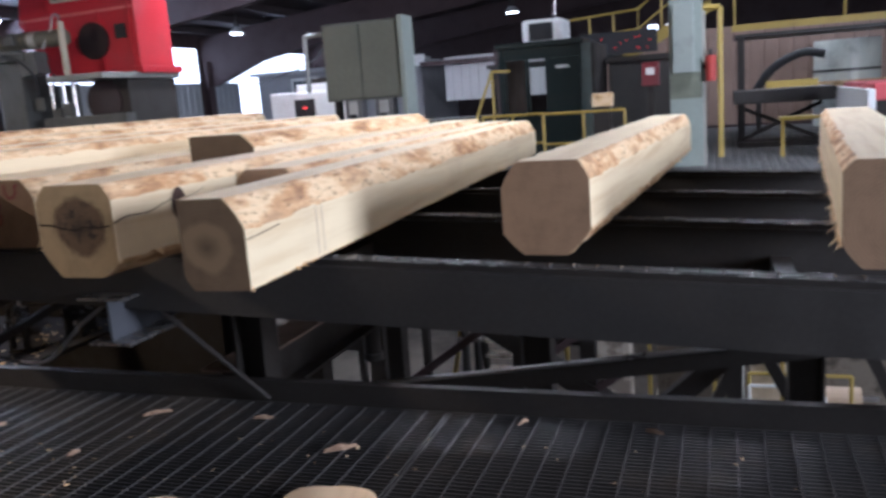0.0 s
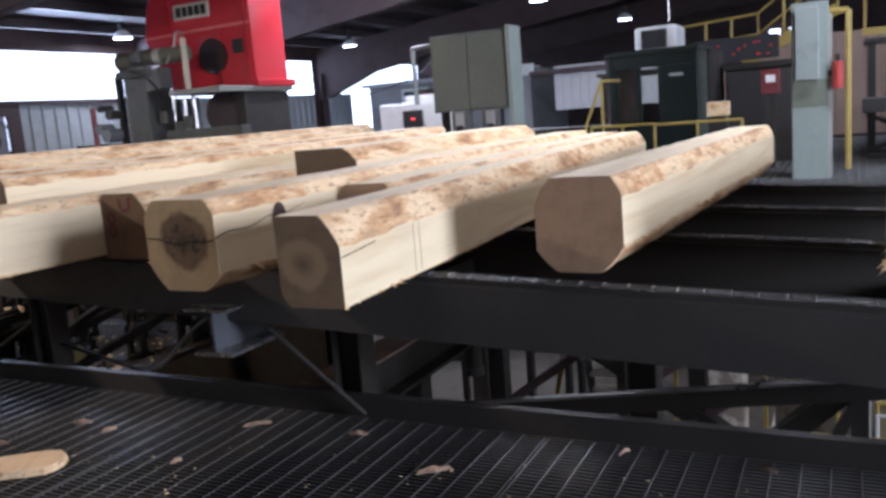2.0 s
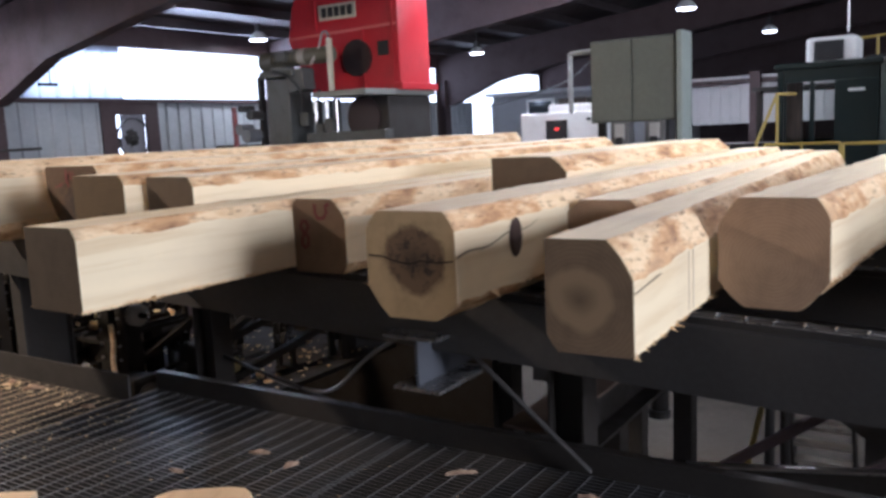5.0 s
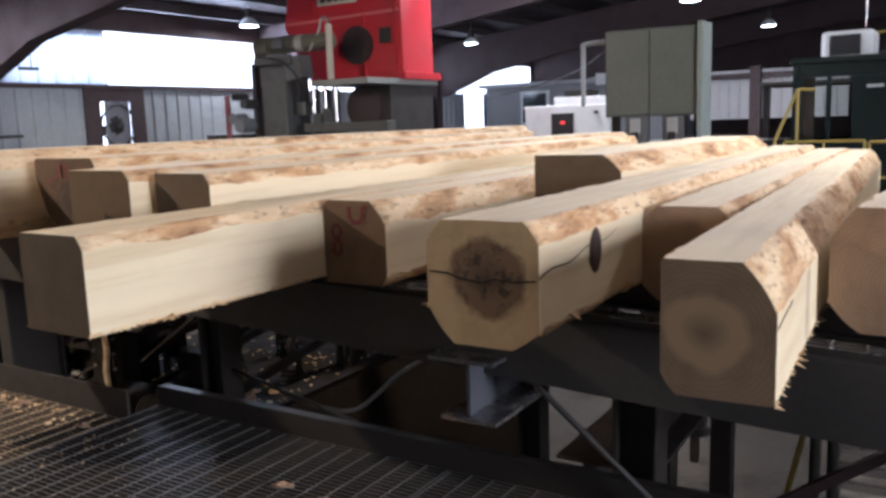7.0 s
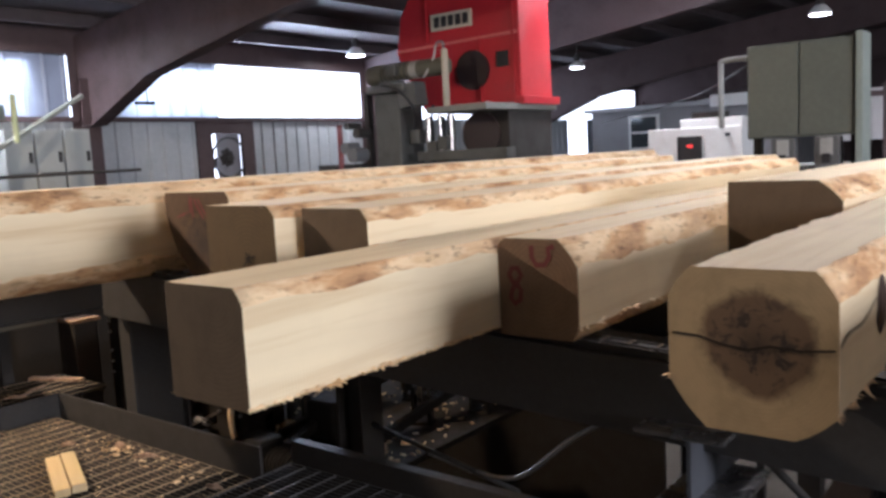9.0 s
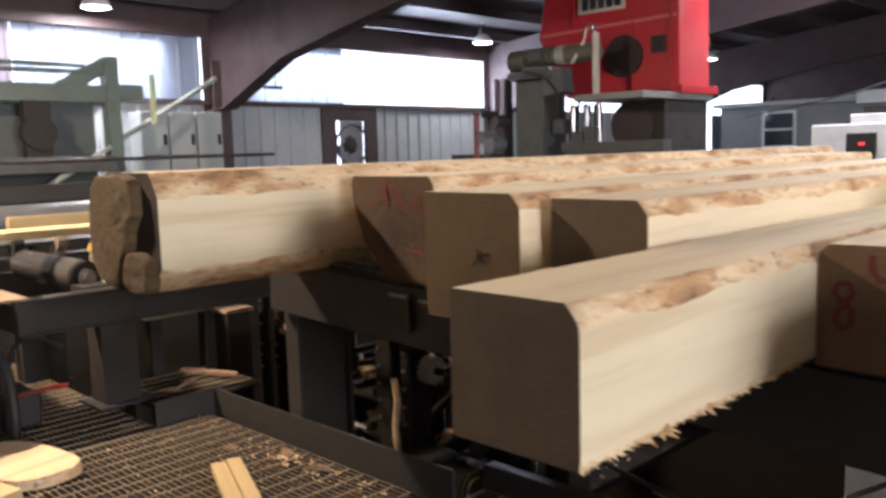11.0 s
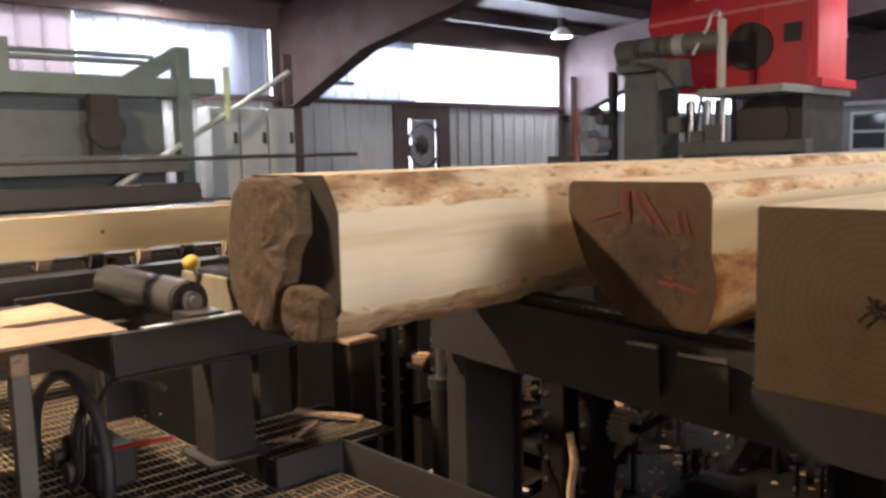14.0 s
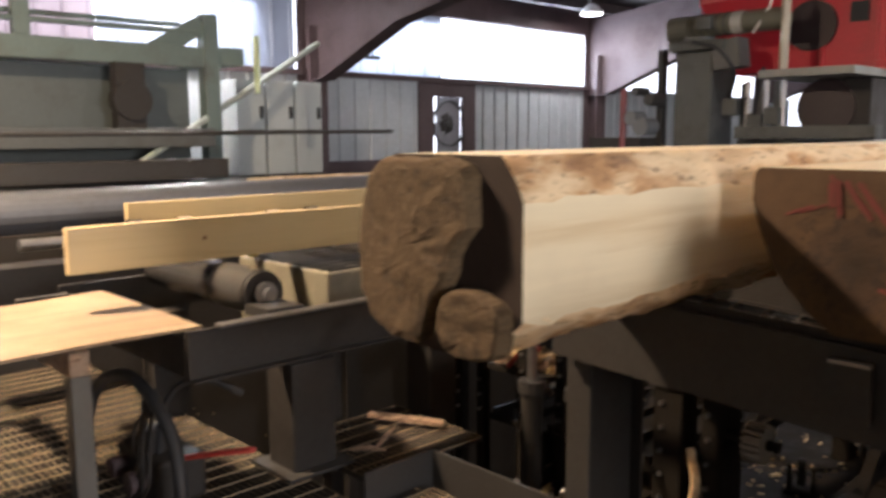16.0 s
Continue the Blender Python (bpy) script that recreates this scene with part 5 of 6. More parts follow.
# panel is the machine green darkened for shade
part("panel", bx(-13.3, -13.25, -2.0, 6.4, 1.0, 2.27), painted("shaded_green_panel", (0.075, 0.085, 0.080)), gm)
part("brace", rod(bmesh.new(), (-12.7, 5.42, 1.18), (-13.4, 8.28, 2.70), 0.036, 12), painted("pale_green", (0.30, 0.33, 0.29), (0.25, 0.27, 0.2)), gm, "pale diagonal brace tube")
part("brace", bar(bmesh.new(), (-11.8, 2.6, 1.65), (-11.8, 3.7, 1.02), 0.06, 0.08), GREEN_MACHINE, gm)
part("hook", rod(bmesh.new(), (-12.6, 6.9, 2.0), (-12.6, 6.9, 2.62), 0.035, 10), painted("lime_paint", (0.45, 0.52, 0.28)), gm, "pale green hanger")
part("guide_rail", rod(bmesh.new(), (-11.6, -2.0, 1.52), (-11.6, 8.0, 1.58), 0.02, 8), STEEL_GREY, gm)
part("disc", rod(bmesh.new(), (-12.9, 5.55, 1.9), (-12.75, 5.55, 1.9), 0.20, 20), STEEL_DARK, gm)
part("arm", bx(-12.95, -12.8, 5.4, 5.7, 1.62, 2.28), STEEL_DARK, gm)
for k in range(3):
    o = thing("control_box", "grey steel control box beside the green machine", "control box", "control boxes")
    y = 7.05 + k * 0.43
    part("case", bx(-13.9, -13.55, y, y + 0.40, 1.05, 2.22, 0.01), painted("box_grey", (0.40, 0.43, 0.42), (0.3, 0.3, 0.28)), o)
    part("handle", bx(-13.55, -13.52, y + 0.32, y + 0.36, 1.75, 1.9), BLACK, o)
    part("door_seam", bx(-13.552, -13.545, y + 0.02, y + 0.38, 1.60, 1.61), STEEL_DARK, o)
    part("stand", bx(-13.9, -13.55, y, y + 0.40, PIT, 1.05), STEEL_DARK, o)
o = thing("offcut_pile", "loose pale offcuts lying on the far trough", "wood offcut")
for k in range(6):
    rng = random.Random(70 + k)
    m = pose(-11.4 + rng.uniform(-0.2, 0.2), 6.0 + k * 0.3, 1.075 + 0.03 * (k % 2), 0, 0, rng.uniform(-40, 40))
    part("offcut", box(bmesh.new(), -0.05, 0.05, -0.35, 0.35, 0, 0.03, 0, m), BARK, o)

# fan in the wall
o = thing("wall_fan", "dark round extractor fan in a wall frame with a bright gap", "fan")
bm = bmesh.new()
box(bm, WEST - 0.03, WEST + 0.05, 10.9, 11.22, 1.15, 2.39)
box(bm, WEST - 0.03, WEST + 0.05, 11.92, 12.2, 1.15, 2.39)
box(bm, WEST - 0.03, WEST + 0.05, 11.22, 11.92, 2.16, 2.39)
part("frame", bm, RUST, o)
part("ring", lathe(bmesh.new(), (0, 0, 0), [(0.36, -0.02), (0.36, 0.02), (0.385, 0.02), (0.385, -0.02), (0.36, -0.02)], 28), STEEL_GREY, o).matrix_local = pose(WEST + 0.02, 11.6, 1.72, 0, 90, 0)
for k in range(4):
    part("blade", box(bmesh.new(), -0.005, 0.005, 0.03, 0.34, -0.09, 0.09, 0, pose(WEST + 0.02, 11.6, 1.72, 90 * k + 20, 0, 0) @ pose(0, 0, 0, 0, 0, 25)), STEEL_DARK, o)
part("hub", rod(bmesh.new(), (WEST - 0.045, 11.6, 1.72), (WEST + 0.04, 11.6, 1.72), 0.05, 14), STEEL_GREY, o)
part("back_plate", bx(WEST - 0.06, WEST - 0.05, 11.37, 11.92, 1.15, 2.16), painted("pale_fan_plate", (0.22, 0.22, 0.24)), o)
o = thing("hanging_chain_hook", "thin dark pull handle hanging by the window", "handle")
part("rod", rod(bmesh.new(), (-14.50, 9.95, 2.72), (-14.50, 9.95, HEAD + 0.1), 0.012, 6), STEEL_DARK, o)
part("handle", bx(-14.53, -14.44, 9.72, 10.05, 2.68, 2.73), STEEL_DARK, o)

# ---- red band resaw ----
rs = thing("band_resaw", "tall red band resaw with motor above a grey table", "saw machine")
rs.location = (-0.07, 0, 0.06)
bm = bmesh.new()
prof = [(-9.45, 2.95), (-9.35, 3.45), (-9.0, 3.95), (-7.95, 4.0), (-7.40, 3.60), (-7.38, 2.13), (-9.0, 2.13), (-9.2, 2.5)]
fr = [bm.verts.new((x, 10.78, z)) for x, z in prof]
bk = [bm.verts.new((x, 11.55, z)) for x, z in prof]
bm.faces.new(fr), bm.faces.new(bk)
for i in range(len(prof)):
    bm.faces.new((fr[i], fr[(i + 1) % 8], bk[(i + 1) % 8], bk[i]))
bmesh.ops.bevel(bm, geom=list(bm.edges), offset=0.02, segments=2, affect="EDGES", profile=0.5)
part("housing", bm, RED, rs)
part("seam", bar(bmesh.new(), (-9.40, 10.768, 2.98), (-7.42, 10.768, 3.02), 0.02, 0.035), painted("dusty_red_edge", (0.55, 0.14, 0.12), (0.5, 0.3, 0.25)), rs, "dusty ledge")
part("rib", bx(-8.02, -7.98, 10.755, 10.775, 2.15, 3.0), RED, rs)
part("rib", bx(-8.9, -8.86, 10.755, 10.775, 3.04, 3.9), RED, rs)
part("rib", bx(-7.5, -7.46, 10.755, 10.775, 2.15, 3.55), RED, rs)
part("flange", bx(-7.46, -7.30, 10.70, 11.62, 2.10, 2.20, 0.01), RED, rs)
part("port", bx(-7.74, -7.56, 10.76, 10.777, 2.60, 2.80), BLACK, rs, "square dark port")
# dark disc stands in for the shadow on the housing front
part("wheel_opening", rod(bmesh.new(), (-8.12, 10.74, 2.60), (-8.12, 10.78, 2.60), 0.26, 28), painted("housing_shade", (0.018, 0.008, 0.008)), rs, "round dark disc imitating the shadow on the housing")
sg = part("sign", bx(-8.78, -8.10, 10.745, 10.765, 3.18, 3.40), SIGN, rs, "pale name plate")
for k in range(5):
    part("letter_bar", bx(-8.72 + k * 0.12, -8.63 + k * 0.12, 10.738, 10.744, 3.22, 3.36), LETTER, sg)
part("table", bx(-8.28, -7.35, 9.92, 11.6, 2.03, 2.11, 0.008), painted("grey_table_steel", (0.22, 0.22, 0.20), (0.12, 0.10, 0.08), 0.5, 0.2), rs)
MACH = painted("grey_machine_paint", (0.075, 0.077, 0.07), (0.04, 0.035, 0.03), 0.5, 0.2, 0.6)
part("motor", rod(bmesh.new(), (-9.20, 10.25, 2.64), (-8.16, 10.25, 2.64), 0.115, 20), painted("khaki_paint", (0.11, 0.105, 0.075), (0.10, 0.085, 0.06)), rs, "khaki motor")
part("motor_end", rod(bmesh.new(), (-9.46, 10.25, 2.62), (-9.20, 10.25, 2.62), 0.14, 20), painted("khaki_dark", (0.085, 0.08, 0.06)), rs)
part("motor_band", rod(bmesh.new(), (-8.72, 10.25, 2.64), (-8.60, 10.25, 2.64), 0.12, 20), painted("pale_band", (0.35, 0.34, 0.30)), rs)
part("motor_bed", bx(-9.38, -8.72, 10.02, 10.5, 2.36, 2.47, 0.02), MACH, rs)
part("hopper", bar(bmesh.new(), (-8.74, 10.2, 2.46), (-8.70, 10.2, 2.16), 0.24, 0.30), painted("grey_hopper", (0.095, 0.095, 0.088)), rs)
part("hydraulic_post", rod(bmesh.new(), (-8.14, 10.18, 2.11), (-8.14, 10.18, 2.84), 0.045, 12), painted("buff_paint", (0.42, 0.37, 0.28)), rs)
part("hose", hose(bmesh.new(), [(-8.14, 10.18, 2.84), (-8.17, 10.18, 2.93), (-8.26, 10.18, 2.92), (-8.32, 10.18, 2.75), (-8.45, 10.12, 2.5)], 0.016), STEEL_BARE, rs)
part("mast", bx(-9.32, -8.88, 10.1, 10.6, PIT - 0.06, 2.36, 0.02), MACH, rs)
part("side_post", bx(-9.60, -9.53, 10.2, 10.3, PIT - 0.06, 2.42), STEEL_DARK, rs)
for x in (-8.66, -8.46, -8.30):
    part("guide_post", bx(x - 0.04, x + 0.04, 10.42, 10.5, 1.4, 2.02), MACH, rs)
part("lower_wheel", rod(bmesh.new(), (-7.80, 10.42, 1.74), (-7.80, 10.56, 1.74), 0.29, 32), painted("dark_red_guard", (0.022, 0.012, 0.012), (0.03, 0.02, 0.02)), rs, "dark rounded wheel guard")
part("guard", bx(-7.65, -7.38, 10.45, 11.5, 1.35, 2.02, 0.01), STEEL_DARK, rs)
part("base", bx(-8.70, -7.3, 10.35, 11.6, PIT - 0.06, 1.42, 0.02), MACH, rs)
part("bed_rail", bx(-8.6, -7.2, 10.1, 10.3, 1.43, 1.56, 0.01), MACH, rs)
# bright rods imitate window light seen between the posts
for x in (-8.56, -8.36, -8.18):
    part("column_rod", rod(bmesh.new(), (x, 10.3, 1.42), (x, 10.3, 2.03), 0.03, 10), STEEL_BARE, rs)
for x, z in ((-8.72, 1.76), (-8.44, 1.60), (-8.26, 1.66)):
    part("valve_block", bx(x - 0.08, x + 0.08, 10.2, 10.34, z - 0.09, z + 0.09, 0.01), MACH, rs)
part("feed_hose", hose(bmesh.new(), [(-8.72, 10.2, 1.86), (-8.62, 10.1, 2.1), (-8.75, 9.98, 2.35), (-9.05, 9.98, 2.45)], 0.018), BLACK, rs)
part("feed_hose", hose(bmesh.new(), [(-8.44, 10.2, 1.68), (-8.36, 10.12, 1.92), (-8.30, 10.1, 2.15)], 0.018), BLACK, rs)
part("neck", rod(bmesh.new(), (-9.15, 10.3, 2.28), (-9.15, 10.3, 2.52), 0.18, 16), MACH, rs)
for j in range(5):
    part("motor_rib", rod(bmesh.new(), (-9.16 + j * 0.09, 10.25, 2.64), (-9.14 + j * 0.09, 10.25, 2.64), 0.123, 20), MACH, rs)
part("terminal_box", bx(-9.08, -8.90, 10.08, 10.14, 2.58, 2.72, 0.01), MACH, rs)
o = thing("hydraulic_unit", "cluster of red and grey valves beside the resaw", "hydraulic unit")
part("stand", bx(-10.45, -9.75, 10.0, 10.4, PIT, 1.5), STEEL_DARK, o)
part("standpipe", rod(bmesh.new(), (-9.98, 10.0, 1.2), (-9.98, 10.0, 2.05), 0.04, 10), painted("dull_red", (0.16, 0.025, 0.025)), o, "red standpipe")
for k, (x, z, r) in enumerate(((-9.86, 1.72, 0.08), (-9.62, 1.92, 0.07), (-9.72, 1.62, 0.10), (-9.80, 2.02, 0.05))):
    part("valve", rod(bmesh.new(), (x, 9.95, z), (x, 10.2, z), r, 14), STEEL_GREY if k % 2 else painted("valve_grey%d" % k, (0.13, 0.135, 0.14)), o)

# ---- far left of the resaw: window gaps, office and cabinets ----
o = thing("office", "low grey site office with a white framed window inside the hall", "office")
part("wall", bx(-12.75, -7.6, 22.8, 26.0, PIT, 2.48), painted("office_grey", (0.26, 0.26, 0.27), (0.18, 0.17, 0.17)), o)
part("roof", bx(-12.9, -7.4, 22.6, 26.2, 2.48, 2.58), painted("office_roof", (0.45, 0.46, 0.47)), o)
part("fascia", bx(-9.3, -7.4, 22.55, 22.6, 2.40, 2.70), WHITE, o)
w = part("window", bx(-11.62, -10.75, 22.74, 22.79, 1.40, 2.34), WHITE, o, "white framed window")
part("pane", bx(-11.54, -10.83, 22.72, 22.738, 1.90, 2.27), GLASSY, w)
part("pane", bx(-11.54, -10.83, 22.72, 22.738, 1.47, 1.84), GLASSY, w)
o = thing("control_cabinet", "white steel control cabinet with a small red display", "cabinet")
o.location = (-0.19, 0.28, 0)
part("body", bx(-6.55, -5.20, 12.72, 13.2, 0.42, 1.76, 0.015), WHITE, o)
part("raised_body", bx(-6.1, -5.22, 12.8, 13.2, 1.76, 1.88, 0.01), WHITE, o)
part("top_vent", bx(-5.95, -5.5, 12.85, 13.1, 1.88, 1.97), STEEL_DARK, o)
dp = part("display", bx(-6.10, -5.75, 12.69, 12.715, 1.18, 1.64), BLACK, o)
part("red_digits", bx(-5.95, -5.88, 12.682, 12.689, 1.49, 1.52), glow("red_led", (1.0, 0.05, 0.04), 2.0), dp, "glowing red digits")
part("green_lamp", bx(-5.93, -5.88, 12.682, 12.689, 1.24, 1.27), glow("green_led", (0.4, 1.0, 0.3), 4.0), dp, "glowing green lamp")
part("latch", bx(-5.42, -5.36, 12.69, 12.715, 1.62, 1.66), BLACK, o)
part("plinth", bx(-6.5, -5.25, 12.75, 13.2, PIT, 0.42), STEEL_DARK, o)
o = thing("electrical_cabinet", "large two-door grey-green electrical cabinet on a stand", "cabinet")
o.location = (-0.08, 0, 0)
part("body", bx(-4.54, -3.47, 10.80, 11.12, 1.56, 2.54, 0.012), GREEN, o)
part("door", bx(-4.52, -4.015, 10.775, 10.795, 1.58, 2.52, 0.005), GREEN, o)
part("door", bx(-4.0, -3.49, 10.775, 10.795, 1.58, 2.52, 0.005), GREEN, o)
part("side_panel", bx(-3.465, -3.40, 10.74, 11.12, 0.6, 2.57, 0.006), PALE, o, "pale side panel")
part("back_post", bx(-4.54, -4.46, 11.0, 11.1, PIT, 1.56), STEEL_DARK, o)
part("back_post", bx(-3.56, -3.47, 11.0, 11.1, PIT, 1.56), STEEL_DARK, o)
for x in (-4.25, -3.82):
    s = thing("disconnect_switch", "grey disconnect switch box with a dark handle", "switch", "disconnect switches")
    part("case", bx(x - 0.12, x + 0.12, 10.78, 10.95, 1.10, 1.555, 0.01), painted("switch_grey", (0.12, 0.12, 0.12)), s)
    part("plate", bx(x - 0.06, x + 0.06, 10.765, 10.779, 1.36, 1.54), painted("switch_plate", (0.40, 0.40, 0.38)), s)
    part("handle", bx(x - 0.04, x + 0.04, 10.74, 10.764, 1.28, 1.38), BLACK, s)
conduit("conduit", [(-4.95, 10.95, 1.7), (-4.95, 10.95, 2.34), (-4.92, 10.95, 2.43), (-4.6, 10.95, 2.44)], 0.03, painted("conduit_grey", (0.36, 0.37, 0.36)), "grey conduit bend entering the cabinet", "pipe")
conduit("cable", [(-4.7, 11.2, 2.4), (-6.3, 13.5, 2.2), (-9.0, 16.0, 2.0)], 0.012, STEEL_GREY, "thin cable strung across to the cabinet", "cable")

# ---- operator cab and the east side ----
cab = thing("operator_cab", "dark green steel operator cab with windows", "cab")
cab.location = (-0.13, 0.1, -0.03)
for n, v in (("side_wall", (-2.88, -2.80, 13.5, 15.0, 0.42, 2.2)), ("lower_panel", (-2.79, -1.61, 13.5, 13.55, 0.42, 1.15)), ("header", (-2.79, -1.61, 13.5, 13.55, 2.02, 2.2)), ("front_panel", (-2.15, -1.61, 13.5, 13.55, 1.152, 2.018)),
             ("mullion", (-2.79, -2.76, 13.5, 13.55, 1.152, 2.018)), ("mullion", (-2.46, -2.40, 13.5, 13.55, 1.152, 2.018)), ("side_wall", (-1.67, -1.60, 13.552, 15.0, 0.42, 2.2)), ("back_wall", (-2.79, -1.68, 14.95, 15.0, 0.42, 1.2))):
    part(n, bx(*v), DARK_GREEN, cab)
part("roof", bx(-2.92, -1.56, 13.46, 15.04, 2.2, 2.28, 0.015), DARK_GREEN, cab)
part("pane", bx(-2.76, -2.46, 13.52, 13.53, 1.15, 2.02), CAB_GLASS, cab, "dusty window pane")
part("pane", bx(-2.40, -2.15, 13.52, 13.53, 1.15, 2.02), CAB_GLASS, cab, "dusty window pane")
part("corner_panel", bx(-1.598, -1.45, 13.52, 13.6, 0.42, 2.2), painted("teal_grey", (0.10, 0.125, 0.12)), cab, "grey-teal corner panel")
part("mesh_guard", bx(-1.449, -1.40, 13.53, 15.0, 0.42, 2.2), STEEL_GREY, cab)
part("label_bar", bx(-1.98, -1.78, 13.488, 13.498, 1.86, 1.90), PAPER, cab)
part("plinth", bx(-2.85, -1.65, 13.55, 14.95, PIT, 0.42), STEEL_DARK, cab)
ac = thing("air_conditioner", "white rooftop air conditioner with a dark grille", "air conditioner")
ac.location = (-0.14, 0.35, -0.03)
part("case", bx(-2.62, -1.95, 13.9, 14.6, 2.28, 2.66, 0.06), WHITE, ac)
part("grille", bx(-2.50, -2.12, 13.88, 13.899, 2.33, 2.60), BLACK, ac)
col = thing("column_post", "pale green boxed steel column with a darker band", "column")
col.location = (-0.10, 0.02, 0)
part("shaft", bx(-0.24, 0.16, 11.86, 12.2, PIT, 2.50, 0.006), PALE, col)
part("cap", rod(bmesh.new(), (0.02, 12.0, 2.50), (0.02, 12.0, 2.68), 0.09, 14), STEEL_GREY, col)
part("band", bx(-0.235, 0.155, 11.852, 11.859, 1.28, 1.60), painted("olive_band", (0.16, 0.175, 0.13)), col, "darker olive band")
part("junction_box", bx(-0.19, 0.06, 11.76, 11.851, 1.60, 2.44, 0.008), painted("box_pale", (0.27, 0.30, 0.275)), col)
part("flange", bx(0.161, 0.195, 11.88, 12.2, PIT, 2.35), painted("cream_strip", (0.33, 0.32, 0.28)), col)
ex = thing("fire_extinguisher", "red fire extinguisher hung on the column", "fire extinguisher")
ex.location = (-0.24, 0.02, 0.03)
part("cylinder", rod(bmesh.new(), (0.40, 11.82, 1.45), (0.40, 11.82, 1.76), 0.065, 16), REDHOSE, ex)
part("valve", rod(bmesh.new(), (0.40, 11.82, 1.76), (0.40, 11.82, 1.84), 0.025, 10), BLACK, ex)
part("bracket", bx(0.30, 0.42, 11.83, 11.90, 1.6, 1.66), STEEL_DARK, ex)
railing([(-2.78, 11.70, 0.42), (-1.95, 11.70, 0.42)], 0.79, "dull yellow tube railing in front of the operator cab", "cab railings", 0.55, True, 0.017)
railing([(-1.87, 11.30, 0.42), (-0.85, 11.30, 0.42)], 0.79, "dull yellow tube railing in front of the operator cab", "cab railings", 0.6, True, 0.017)
o = thing("stair_rail", "slanted yellow handrail of the cab steps", "railing")
part("rail", rod(bmesh.new(), (-2.94, 12.0, 1.22), (-2.70, 12.0, 1.81), 0.019, 8), YELLOW, o)
part("top_rail", rod(bmesh.new(), (-2.70, 12.0, 1.81), (-2.60, 12.6, 1.81), 0.019, 8), YELLOW, o)
part("post", rod(bmesh.new(), (-2.94, 12.0, 0.42), (-2.94, 12.0, 1.22), 0.019, 8), YELLOW, o)
part("post", rod(bmesh.new(), (-2.70, 12.0, 0.42), (-2.70, 12.0, 1.81), 0.019, 8), YELLOW, o)
structure("partition_pale", corrugated(-7.05, -3.55, 1.40, 2.53, 0, 0.22), painted("pale_ribbed_siding", (0.40, 0.39, 0.39), (0.30, 0.29, 0.28)), "pale ribbed siding behind the operator cab", "wall").matrix_world = pose(0.4, 22.0, 0, 0, 0, -90)
o = thing("partition_post", "dark steel post in front of the pale siding", "post", kind="structure")
part("shaft", bx(-5.24, -5.00, 21.8, 21.95, PIT, 2.62), RUST, o)
part("girt", bx(-7.3, -3.4, 21.9, 21.95, 2.34, 2.46), RUST, o)
o = thing("brown_box", "small cardboard box on the cab railing shelf", "box")
part("box", bx(-1.38, -1.12, 12.2, 12.45, 1.24, 1.42), BARK, o)
part("stand", bx(-1.36, -1.14, 12.2, 12.45, 0.42, 1.24), STEEL_DARK, o)
o = thing("red_control_box", "red control box with a pale label on a post", "control box")
part("case", bx(-0.82, -0.58, 13.4, 13.6, 1.46, 1.80, 0.01), painted("deep_red", (0.13, 0.014, 0.018)), o)
part("label", bx(-0.76, -0.64, 13.385, 13.399, 1.62, 1.72), PAPER, o)
part("post", bx(-0.74, -0.66, 13.5, 13.58, 0.42, 1.46), STEEL_DARK, o)
# elevated walkway
pf = thing("elevated_walkway", "yellow-edged elevated walkway with pipe railings", "walkway")
part("floor", bx(0.5, 9.0, 16.2, 17.6, 2.14, 2.2), STEEL_GREY, pf)
part("edge_beam", bx(0.45, 9.0, 16.14, 16.2, 2.25, 2.36), YELLOW, pf, "yellow edge beam")
for x in (0.6, 3.2, 6.0, 8.8):
    part("leg", bx(x - 0.06, x + 0.06, 16.3, 16.42, 0.42, 2.14), STEEL_DARK, pf)
railing([(0.5, 16.2, 2.36), (9.0, 16.2, 2.36)], 1.0, "yellow pipe railing on the elevated walkway", "walkway railings", 1.6)
railing([(-2.6, 17.5, 2.05), (-1.2, 17.2, 2.12), (-0.3, 16.6, 2.7), (0.5, 16.4, 2.7)], 0.75, "yellow stair railing up to the walkway", "walkway railings", 0.5)
st = thing("stair", "yellow steel stair up to the elevated walkway", "stair")
for k in range(7):
    part("tread", bx(-1.3 + k * 0.17, -1.1 + k * 0.17, 16.5, 17.2, 2.05 + k * 0.09, 2.08 + k * 0.09), YELLOW, st)
part("stringer", bar(bmesh.new(), (-1.4, 16.5, 2.0), (0.1, 16.5, 2.75), 0.03, 0.2), YELLOW, st)
part("landing", bx(-4.0, -1.3, 16.5, 18.0, 1.98, 2.05), STEEL_GREY, st)
for x in (-3.9, -1.4):
    part("leg", bx(x - 0.05, x + 0.05, 16.6, 16.7, 0.42, 1.98), STEEL_DARK, st)
gt = thing("gate_frame", "yellow tube gate frame by the column", "gate")
gt.location = (-0.28, -0.4, 0)
part("upright", rod(bmesh.new(), (0.55, 13.4, 0.42), (0.55, 13.4, 2.45), 0.04, 10), YELLOW, gt)
part("top", rod(bmesh.new(), (0.20, 13.4, 2.45), (0.55, 13.4, 2.45), 0.04, 10), YELLOW, gt)
cv = thing("outfeed_conveyor", "grey belt conveyor with a scissor stand", "conveyor")
part("bed", bx(0.45, 1.85, 14.2, 15.2, 1.08, 1.28, 0.01), STEEL_GREY, cv)
part("guard", bx(0.9, 1.6, 14.0, 14.1, 1.30, 1.40), YELLOW, cv, "yellow guard")
part("scissor", bar(bmesh.new(), (0.5, 14.5, 0.5), (1.7, 14.5, 1.05), 0.05, 0.06), STEEL_DARK, cv)
